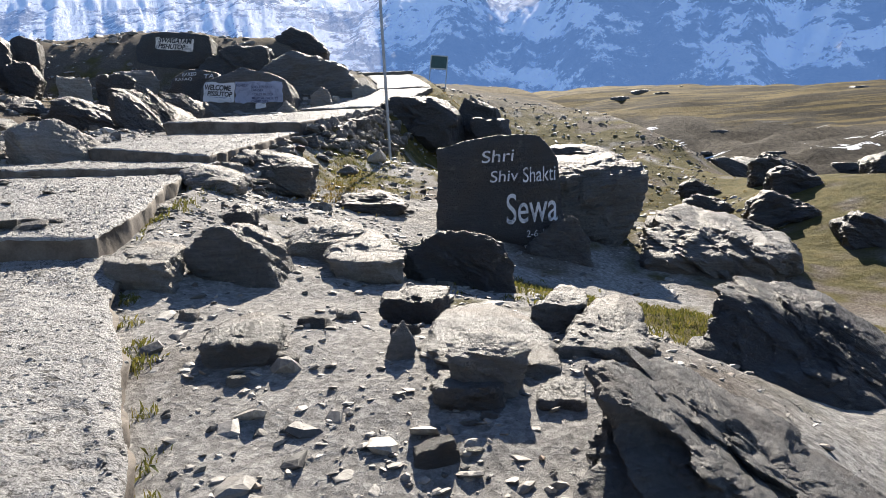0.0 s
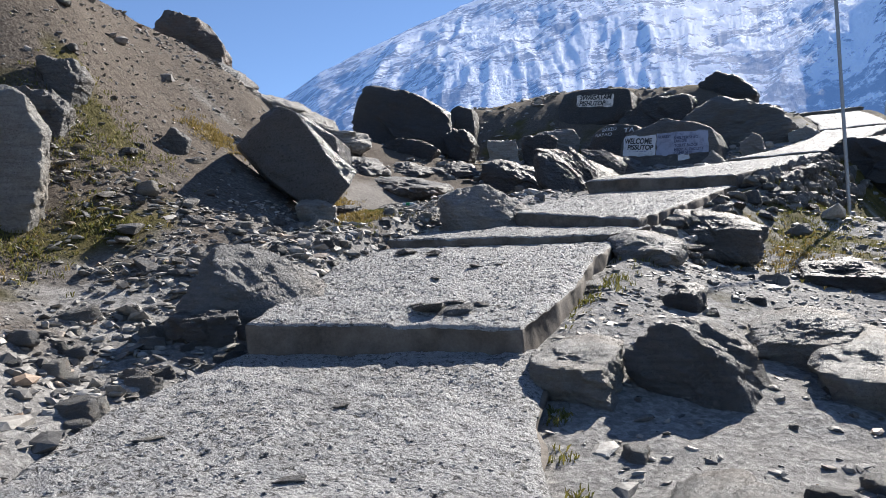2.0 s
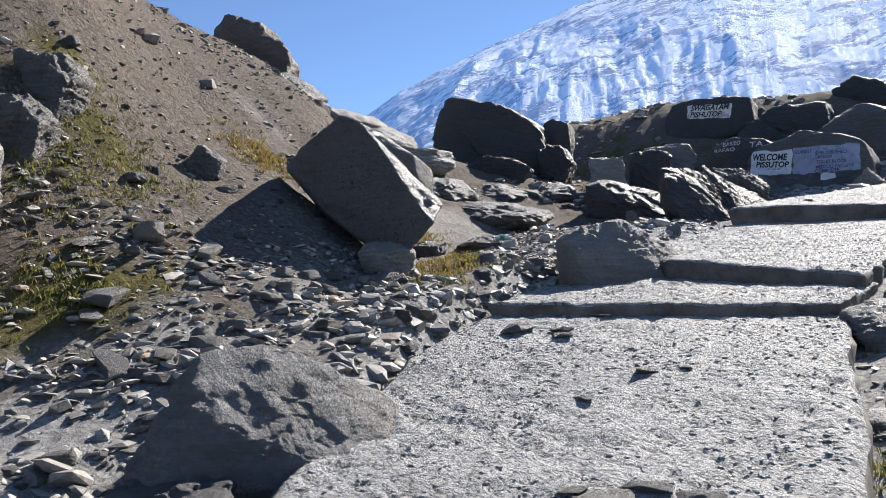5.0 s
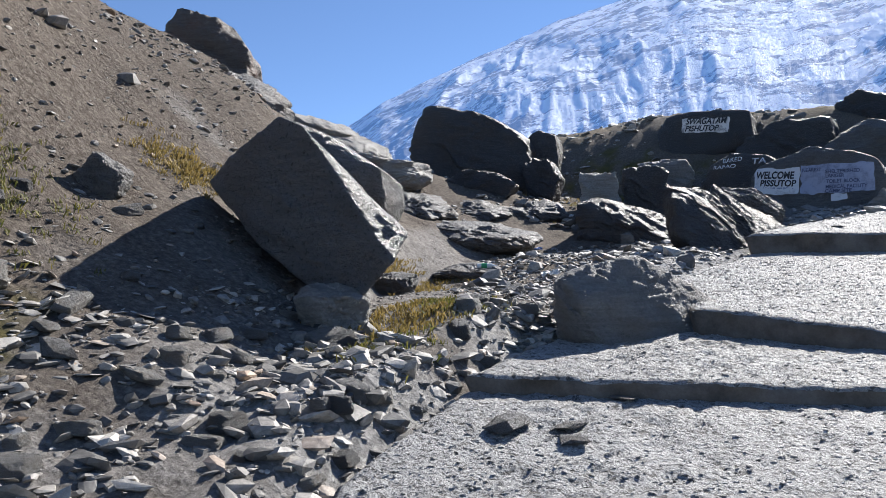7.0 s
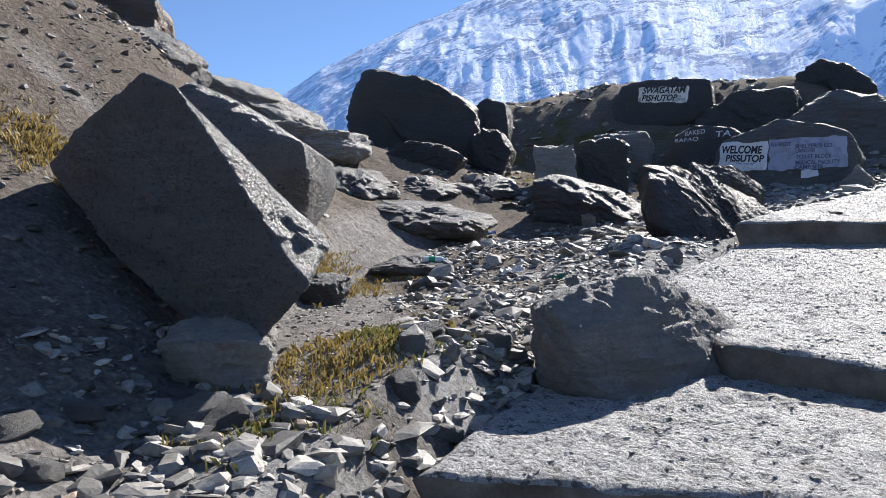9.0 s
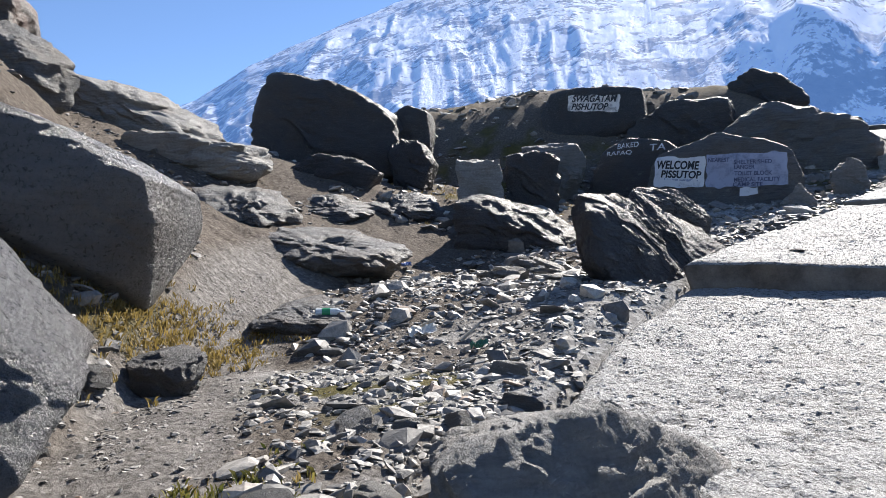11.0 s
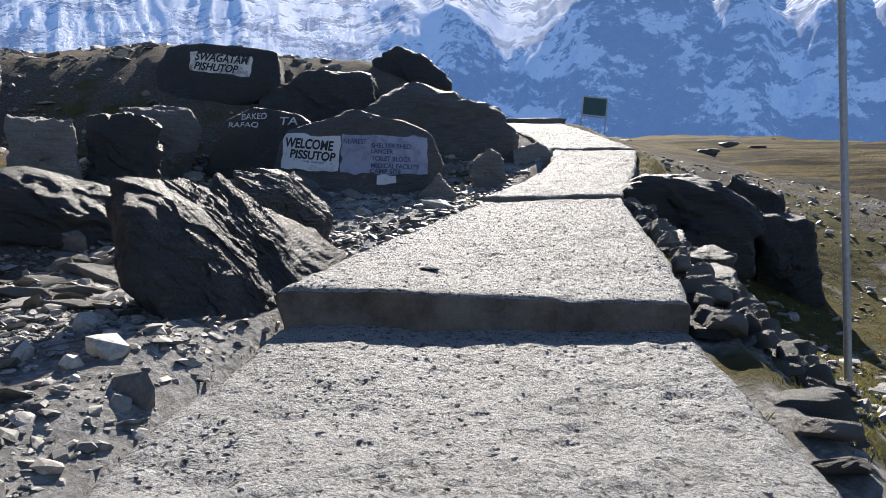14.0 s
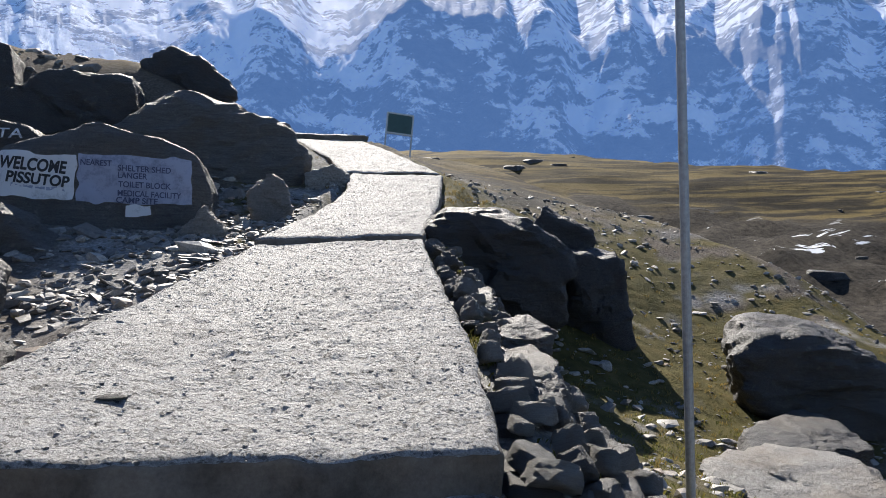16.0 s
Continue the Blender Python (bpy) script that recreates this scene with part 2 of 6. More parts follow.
white_paint = paint("white_paint", (0.62, 0.63, 0.66), (0.35, 0.36, 0.38), 0.36)
blue_paint = paint("pale_blue_paint", (0.3, 0.33, 0.44), (0.17, 0.19, 0.26), 0.42)
cream_paint = paint("cream_paint", (0.7, 0.66, 0.62), (0.25, 0.23, 0.22), 0.44)
chalk_paint = paint("chalk_paint", (0.62, 0.63, 0.66), (0.2, 0.2, 0.22), 0.42)
ink_black = plain("black_letters", (0.03, 0.03, 0.035), 0.7)
ink_blue = plain("blue_letters", (0.07, 0.085, 0.16), 0.7)
galvanised = plain("galvanised_steel", (0.42, 0.42, 0.42), 0.5, 0.6, 0.35, 30)
green_board = plain("green_board", (0.035, 0.09, 0.085), 0.5, 0, 0.4, 5)
steel_white = plain("painted_steel", (0.5, 0.52, 0.52), 0.5, 0.2)


def leaf_material(name, a, c):
    m, nodes, links, b = material(name, 0.7)
    geo = nodes.new("ShaderNodeNewGeometry")
    links.new(ramp(nodes, links, geo.outputs["Random Per Island"], [(0, a), (1, c)]), b.inputs["Base Color"])
    b.inputs["Subsurface Weight"].default_value = 0.0
    t = nodes.new("ShaderNodeBsdfTranslucent")
    links.new(b.inputs["Base Color"].links[0].from_socket, t.inputs["Color"])
    s = nodes.new("ShaderNodeMixShader")
    s.inputs[0].default_value = 0.4
    links.new(b.outputs[0], s.inputs[1])
    links.new(t.outputs[0], s.inputs[2])
    links.new(s.outputs[0], nodes["Material Output"].inputs["Surface"])
    return m


grass_mat = leaf_material("short_grass", (0.07, 0.085, 0.018), (0.22, 0.19, 0.05))
dry_mat = leaf_material("dry_grass", (0.16, 0.12, 0.035), (0.33, 0.24, 0.08))


# ---- the lie of the land ----
# y stations of the path: centre x, height, half width
PY = (-8, 0, 2, 4, 5.2, 5.8, 7.3, 9, 10.2, 12, 14.6, 15.2, 17.5, 20.4, 23, 25.4, 29, 33, 45, 70)
PX = (1.2, -0.9, -1.9, -2.85, -3.3, -3.5, -3.95, -4.2, -4.2, -4.15, -3.95, -3.9, -3.3, -2.65, -1.8, -1.0, -1.8, -3.5, -5, -7)
PZ = (-1.4, 0.0, 0.42, 0.88, 1.12, 1.38, 1.7, 2.02, 2.31, 2.64, 3.04, 3.28, 3.68, 4.13, 4.7, 5.42, 6.6, 7.3, 8.5, 9.5)
PW = (0.9, 1.0, 1.1, 1.15, 1.05, 1.0, 1.15, 1.2, 1.25, 1.35, 1.3, 1.3, 1.1, 0.95, 0.85, 0.9, 0.9, 0.8, 0.8, 0.8)
# left side: gully width, slope beyond, steeper start, steep slope, crest height above the path
LY = (-8, 3, 5, 7, 9, 12, 14, 17, 21, 24, 28, 36)
L_GULLY = (0.6, 0.7, 0.8, 0.7, 1.6, 3.0, 3.6, 3.6, 2.6, 1.2, 1.0, 1.0)
L_DROP = (0.1, -0.25, -0.16, -0.27, -0.42, -0.06, -0.22, 0.39, 0.05, 0.18, -0.03, 0.0)
L_SLOPE = (0.45, 0.52, 0.29, 0.4, 0.73, 1.26, 0.49, 0.34, 0.07, -0.07, 0.36, 0.2)
L_STEEP = (0.9, 0.99, 1.02, 1.69, 1.07, 0.83, 0.55, 0.63, 0.2, 0.11, 0.4, 0.0)
L_CREST = (6.5, 6.8, 6.6, 5.61, 4.54, 3.77, 3.62, 2.49, 2.23, 2.26, 1.79, 1.2)
# right side: drop beside the path and its width, slope beyond
RY = (-8, 0, 4, 5.5, 8.5, 11.5, 15, 18, 21, 24, 28, 34)
R_DROP = (0.15, 0.18, 0.14, 0.19, -0.0, 0.71, 0.26, 1.07, 1.37, 0.95, 0.5, 0.2)
R_WIDE = (0.4, 0.4, 0.3, 0.35, 0.5, 0.9, 1.2, 1.7, 1.7, 1.6, 1.2, 1.0)
R_SLOPE = (0.12, 0.13, 0.03, 0.14, 0.39, 0.16, 0.31, 0.31, 0.22, 0.3, 0.25, 0.2)
FU = (-60, -20, 0, 8, 15, 25, 36, 44, 50, 58, 65, 73, 90, 150, 500, 3000)
FZ = (-9, -3.5, -0.6, 0.0, 0.1, 0.2, 0.8, 2.6, 4.4, 6.9, 9.6, 12.0, 12.4, 0, -60, -100)

def smooth(t):
    t = np.clip(t, 0, 1)
    return t * t * (3 - 2 * t)

def lerp(y, ys, vs):
    # smoothed linear interpolation
    return (np.interp(y - 0.5, ys, vs) + 2 * np.interp(y, ys, vs) + np.interp(y + 0.5, ys, vs)) / 4

def height(x, y):
    x, y = np.asarray(x, float), np.asarray(y, float)
    xc, zc, hw = lerp(y, PY, PX), lerp(y, PY, PZ), lerp(y, PY, PW)
    d = x - xc
    l = np.maximum(-d - hw, 0)
    g, s1, s2, crest = lerp(y, LY, L_GULLY), lerp(y, LY, L_SLOPE), lerp(y, LY, L_STEEP), lerp(y, LY, L_CREST)
    over = np.maximum(l - g, 0)
    rise = s1 * over + (s2 - s1) * (np.sqrt((over - 2.2) ** 2 + 0.4) + over - 2.2) / 2
    rise = crest - np.log1p(np.exp((crest - rise) / 0.5)) * 0.5   # soft cap at the crest
    rise = np.where(l > 0, rise, 0) * smooth(l / 0.8)
    far_l = np.maximum(l - 14, 0)
    left = zc - lerp(y, LY, L_DROP) * smooth(l / 0.5) + rise - 0.4 * far_l * smooth(far_l / 6)
    r = np.maximum(d - hw, 0)
    right = zc - lerp(y, RY, R_DROP) * smooth(r / lerp(y, RY, R_WIDE)) - lerp(y, RY, R_SLOPE) * r - 0.5 * np.maximum(r - 7, 0)
    u = 0.5 * x + 0.87 * y
    base = np.interp(u, FU, FZ) - 0.02 * np.maximum(-x - 25, 0) - 0.062 * np.clip(x - 3, 0, 120)
    k = 0.35
    rb = np.maximum(right, base) + k * np.log1p(np.exp(-np.abs(right - base) / k)) * smooth(r / 1.5)
    # the grassy bank that carries on before the hollow
    rb = rb + 2.0 * smooth((x - 3) / 6) * smooth((y - 8) / 9) * smooth((32 - y) / 10) * smooth((24 - x) / 10)
    rb = np.where(r > 0, rb, zc)
    z = np.where(d < 0, left, rb)
    # beyond the far end and behind, fall back on the wide hillside
    w = smooth((y - 38) / 14)
    back = np.maximum(base, -60)
    z = z * (1 - w) + w * back + 1.8 * soft_spot(x, y, 12, 66, 14, 16) + 0.8 * soft_spot(x, y, 5, 38, 6, 6)
    # rocky mound behind the painted boulders
    for mx, my, mh, ax, ay in ((-8.6, 28.0, 0.35, 3.2, 2.5), (-5.2, 28.2, 0.7, 1.6, 2.6)):
        z = z + mh * np.exp(-((x - mx) / ax) ** 2 - ((y - my) / ay) ** 2)
    return z


def soft_spot(x, y, cx, cy, ax, ay):
    return np.exp(-((x - cx) / ax) ** 2 - ((y - cy) / ay) ** 2)


def side(x, y):
    """Metres from the edge of the path: negative to the left, positive to the right, 0 on it."""
    d, hw = x - lerp(y, PY, PX), lerp(y, PY, PW)
    return np.where(d > 0, np.maximum(d - hw, 0), -np.maximum(-d - hw, 0))


def ground_z(x, y):
    x, y = np.asarray(x, float), np.asarray(y, float)
    s = side(x, y)
    off = smooth(np.abs(s) / 0.6)
    dist = np.hypot(x + 4, y - 8)
    near = smooth((60 - dist) / 20)
    z = height(x, y)
    z = z - 0.16 * (1 - smooth(np.abs(s) / np.where(s < 0, 0.1, 0.3))) * near
    z = z - 0.4 * smooth((x - 1.0) / 1.4) * smooth((7 - y) / 2)
    z = z + off * near * (np.where(s > 0, 0.05, 0.09) * fractal(x * 0.9, y * 0.9, 0, 3, 4) + 0.028 * fractal(x * 3.5, y * 3.5, 0, 9, 4, True))
    z = z + near * 0.05 * smooth((-s - 2) / 3) * fractal(x * 2.2 + y, y * 0.7 - x * 0.4, 0, 21, 3, True)
    far = smooth((dist - 22) / 20)
    # little terraces trodden across the far grass, and heaps round the hollow
    z = z + far * np.clip(600 / (dist + 1), 0, 1) * (0.42 * fractal(x * 0.1 + 2, y * 0.34 - x * 0.07, 0, 31, 5) + 0.16 * fractal(x * 0.2, y * 1.1 - x * 0.2, 0, 41, 3, True))
    hollow = soft_spot(x * 0.5 + y * 0.87, 0, 50, 0, 8, 1) * smooth((x + 2) / 14)
    return z + hollow * 1.2 * fractal(x * 0.25, y * 0.4, 0, 51, 5, True)


TRAIL_Y, TRAIL_X = (8.6, 9.4, 11.3, 13.2, 14.6, 16.0), (-6.1, -6.6, -7.95, -9.0, -9.5, -9.6)


def trodden(x, y):
    """1 on the narrow footpath that bypasses the slabs, 0 off it."""
    return smooth((0.62 - np.abs(x - np.interp(y, TRAIL_Y, TRAIL_X))) / 0.3) * smooth((y - 8.4) / 0.5) * smooth((15.5 - y) / 1.5)


def cover(x, y):
    """Shares of grit, grass, dry meadow and snow on the ground."""
    s = side(x, y)
    n = fractal(x * 0.8, y * 0.8, 0, 61, 5)
    grit = smooth(0.5 + 1.4 * n + np.where(s < 0, 0.7 - 0.42 * np.abs(s), 0.8 - 0.12 * s)) * smooth((28 - np.hypot(x + 4, y - 8)) / 8) * (1 - 0.85 * soft_spot(x, y, -7.4, 7.4, 1.3, 1.7))
    grass = soft_spot(x, y, 1.9, 6.6, 1.6, 1.0) + soft_spot(x, y, 0.6, 8.2, 1.2, 0.5) + 1.1 * soft_spot(x, y, 8, 18, 6.5, 10)
    grass = grass + soft_spot(x, y, 1.0, 25, 3, 5) + 0.8 * soft_spot(x, y, -1.6, 16.5, 0.5, 3) + 0.7 * soft_spot(x, y, 0.6, 18.5, 1.6, 2.6) + 0.9 * soft_spot(x, y, -1.4, 19, 0.8, 1.5)
    grass = grass + 0.3 * soft_spot(x, y, -8.0, 5.6, 1.2, 1.2) + 0.3 * soft_spot(x, y, -7.6, 3.8, 1.2, 1.2) + 0.7 * soft_spot(x, y, -6.9, 10.9, 0.6, 0.8) + 0.9 * soft_spot(x, y, -8.6, 11.6, 0.5, 0.9)
    grass = grass + 0.6 * soft_spot(x, y, -7.1, 5.1, 0.4, 0.35) + 0.5 * soft_spot(x, y, -7.0, 5.95, 0.3, 0.25) + 0.6 * soft_spot(x, y, -8.1, 6.3, 0.4, 0.3) + 0.6 * soft_spot(x, y, -8.15, 7.0, 0.4, 0.4)
    grass = grass + 0.5 * soft_spot(x, y, -0.6, 8.2, 1.6, 0.5) + 0.5 * soft_spot(x, y, -10, 23, 2, 2) + 0.6 * soft_spot(x, y, -1.3, 13.5, 1.0, 1.0)
    grass = smooth((grass - 0.25 + 1.1 * fractal(x * 1.6, y * 1.6, 0, 71, 5)) * 1.8) * (grass > 0.05)
    dist = np.hypot(x + 4, y - 8)
    meadow = smooth((dist - 20) / 12 + 0.5 * n) * smooth((x + 9) / 6)
    meadow = np.maximum(meadow, smooth((y - 26) / 4 + n) * 0.8)
    way = trodden(x, y)
    grit, grass = grit * (1 - way) + 0.45 * way, grass * (1 - way)
    u = 0.5 * x + 0.87 * y
    dark = smooth((u - 33) / 5) * smooth((59 - u) / 5) * smooth((x - 3) / 8)
    peat = smooth(dark * (1.5 + 0.9 * fractal(x * 0.3, y * 0.6, 0, 77, 4))) * smooth((dist - 18) / 8)
    grass = grass * (1 - meadow)
    snow = smooth(2.5 * soft_spot(u, 0, 49.5, 0, 4.5, 1)) * smooth((x - 11) / 4) * (dist < 95)
    return grit, grass, meadow, snow, peat


def spread(lo, hi, step, far_lo, far_hi, growth=1.045, coarse=1.12):
    core = list(np.arange(lo, hi + step / 2, step))
    a, s = core[-1], step
    while a < far_hi:
        s *= growth
        a += s
        core.append(a)
    a, s, head = core[0], step, []
    while a > far_lo:
        s *= coarse
        a -= s
        head.append(a)
    return np.array(head[::-1] + core)


def grid_mesh(name, verts, nu, nv, smooth_shade=True):
    i = np.arange(nu * nv).reshape(nu, nv)
    quads = np.stack((i[:-1, :-1], i[1:, :-1], i[1:, 1:], i[:-1, 1:]), -1).reshape(-1, 4)
    me = bpy.data.meshes.new(name)
    me.from_pydata(verts.tolist(), [], quads.tolist())
    if smooth_shade:
        me.polygons.foreach_set("use_smooth", [True] * len(me.polygons))
    return me


xs, ys = spread(-12.5, 3.5, 0.085, -1500, 1500), spread(-1.5, 25, 0.095, -1500, 1500)
gx, gy = np.meshgrid(xs, ys, indexing="ij")
gz = ground_z(gx, gy)
land = grid_mesh("ground", np.stack((gx, gy, gz), -1).reshape(-1, 3), len(xs), len(ys))
for key, values in zip(("grit", "grass", "meadow", "snow", "peat"), cover(gx, gy)):
    land.attributes.new(key, "FLOAT", "POINT").data.foreach_set("value", values.reshape(-1).astype(np.float32))
land.materials.append(hillside)
ground = tagged(new("ground", land), "stony grey-brown mountainside with patches of short grass", "ground", kind="structure")


# ---- far mountain ----
def mountain_material():
    m, nodes, links, b = material("snowy_mountain", 0.85)
    v = coords(nodes, links, world_space=True)
    tilt = coords(nodes, links, (1, 0.6, 1.5), (0, 28, 0), world_space=True)
    big = node_noise(nodes, links, v, 0.009, 8, 0.6)
    mid = node_noise(nodes, links, tilt, 0.014, 12, 0.68, 0.4)
    fine = node_noise(nodes, links, v, 0.07, 10, 0.72)
    tone = mix(nodes, links, 0.42, mid, fine)
    tone = mix(nodes, links, 0.15, tone, big)
    share = nodes.new("ShaderNodeAttribute")
    share.attribute_name = "frost"
    both = nodes.new("ShaderNodeMath")
    both.operation = "MULTIPLY_ADD"
    links.new(share.outputs["Fac"], both.inputs[0])
    both.inputs[1].default_value = 0.17
    links.new(tone, both.inputs[2])
    snow = ramp(nodes, links, both.outputs[0], [(0.505, (0, 0, 0)), (0.53, (1, 1, 1))])
    rock = ramp(nodes, links, fine, [(0.3, (0.03, 0.033, 0.04)), (0.7, (0.15, 0.15, 0.16))])
    colour = mix(nodes, links, snow, rock, (0.8, 0.83, 0.88))
    links.new(colour, b.inputs["Base Color"])
    # blue haze before the far mountain, put in as a glow of its surface
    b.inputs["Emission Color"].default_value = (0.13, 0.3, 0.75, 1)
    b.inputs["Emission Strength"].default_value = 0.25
    bump(nodes, links, b, [(mid, 1.0, 70.0), (fine, 1.0, 16.0)])
    return m


def mountain():
    az = np.radians(np.concatenate((np.arange(-85, -48, 0.6), np.arange(-48, 70, 0.2), np.arange(70, 85.1, 0.6))))
    run = np.linspace(0, 1.2, 190)
    a, f = np.meshgrid(az, run, indexing="ij")
    deg = np.degrees(a)
    crest = np.interp(deg, (-85, -40, -10, 5, 15, 25.5, 34, 38.5, 42, 46, 55, 85), (19, 20.5, 21, 22, 22.6, 20.2, 17.0, 15.0, 12.6, 10.6, 7, 4))
    far = 2000.0
    r = 330 + (far - 330) * f
    top = far * np.tan(np.radians(crest))
    z = -60 + (top + 60) * np.where(f < 1, f ** 1.05, 1 - 0.5 * (f - 1))
    # ahead and to the right a steep shaded spur stands before the snowfields
    brow = 215 + 70 * fractal(deg * 0.16, 0.4, 0, 67, 4)
    low_part = f < 0.45
    spur_r = np.where(low_part, 520 + 300 * f / 0.45, 820 + (far - 820) * (f - 0.45) / 0.55)
    spur_z = np.where(low_part, -60 + (brow + 60) * f / 0.45, brow + (top - brow) * np.minimum((f - 0.45) / 0.55, 1))
    near_w = smooth((7 - deg) / 9)
    r, z = r * (1 - near_w) + spur_r * near_w, z * (1 - near_w) + spur_z * near_w
    x, y = -np.sin(a) * r, np.cos(a) * r
    bend = 1.0 * fractal(deg * 0.06, f * 1.6, 0, 3, 4)
    gullies = 30 * fractal(deg * 0.13 + bend, f * 1.3, 0, 7, 7, True) + 6 * fractal(deg * 0.42 + bend * 1.2, f * 5, 0, 17, 4, True) + 2.5 * fractal(deg * 1.3 + bend, f * 17, 0, 23, 4, True)
    z = z + gullies * smooth(f * 2.2) * (0.3 + 0.7 * smooth((1.03 - f) / 0.3)) + fractal(x / 14, y / 14, 0, 27, 4) * 1.5
    me = grid_mesh("mountain", np.stack((x, y, z), -1).reshape(-1, 3), *a.shape)
    # snowfields on the upper flanks, bare steep rock on the spur and low down
    rise = np.degrees(np.arctan2(z - 5, r))
    wander = fractal(deg * 0.12, rise * 0.2, 0, 37, 5) * 3
    bare = smooth((deg + 21.5 + wander * 0.7 + 0.25 * (14 - rise)) / 2) * smooth((-5.5 - deg + wander + 0.2 * (14 - rise)) / 3)
    low = smooth((10.5 + wander - rise) / 3)
    frost = 0.35 * smooth((rise - 9 + wander) / 6) * np.interp(deg, (-45, -32, -20, -10, 0, 6), (0.3, 0.4, 0.5, 0.6, 0.8, 0.6)) * (1 - np.maximum(bare, low)) - 0.05 * np.maximum(bare, low * 0.8)
    layer = me.attributes.new("frost", "FLOAT", "POINT")
    layer.data.foreach_set("value", frost.reshape(-1).astype(np.float32))
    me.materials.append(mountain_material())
    return tagged(new("backdrop", me), "distant snow-dusted rocky mountain with a blue glow for haze", "mountain", kind="structure")


mountain()


# ---- helpers for things ----
def mesh_from(name, verts, faces, mat, flat=False):
    me = bpy.data.meshes.new(name)
    me.from_pydata([tuple(map(float, v)) for v in verts], [], [tuple(map(int, f)) for f in faces])
    me.polygons.foreach_set("use_smooth", [not flat] * len(me.polygons))
    me.materials.append(mat)
    return me


def part(name, bm, mat, parent, label=""):
    me = bpy.data.meshes.new(name)
    bm.to_mesh(me)
    bm.free()
    me.materials.append(mat)
    ob = new(name, me)
    ob.parent = parent
    return tagged(ob, label)


BALLS = {}


def ball(level):
    if level not in BALLS:
        bm = bmesh.new()
        bmesh.ops.create_icosphere(bm, subdivisions=level, radius=1)
        BALLS[level] = (np.array([v.co[:] for v in bm.verts]), np.array([[v.index for v in f.verts] for f in bm.faces]))
        bm.free()
    return BALLS[level]


def hull_planes(corners):
    bm = bmesh.new()
    for c in corners:
        bm.verts.new(c)
    bmesh.ops.convex_hull(bm, input=bm.verts)
    bm.normal_update()
    planes = [(f.normal.copy(), f.normal.dot(f.verts[0].co)) for f in bm.faces if f.calc_area() > 1e-7]
    bm.free()
    return np.array([p[0][:] for p in planes]), np.array([p[1] for p in planes])


def fracture(q, seed, sharp=26.0):
    """Broken blocks: each cell of space gets its own offset and tilt. Returns the offset and the closeness to a crack."""
    home = np.floor(q).astype(np.int64)
    gaps, values = [], []
    for a, b, c in itertools.product((-1, 0, 1), repeat=3):
        i = home + (a, b, c)
        dice = [lattice(i[:, 0], i[:, 1], i[:, 2], seed + k) for k in range(7)]
        away = q - i - 0.1 - 0.8 * np.stack(dice[:3], -1)
        gaps.append(np.sqrt((away ** 2).sum(1)))
        values.append(dice[3] - 0.5 + 1.1 * ((np.stack(dice[4:], -1) - 0.5) * away).sum(1))
    gaps, values = np.array(gaps), np.array(values)
    order = np.partition(gaps, 1, axis=0)
    w = np.exp(-sharp * (gaps - order[0]))
    return (w * values).sum(0) / w.sum(0), np.exp(-(order[1] - order[0]) / 0.07)


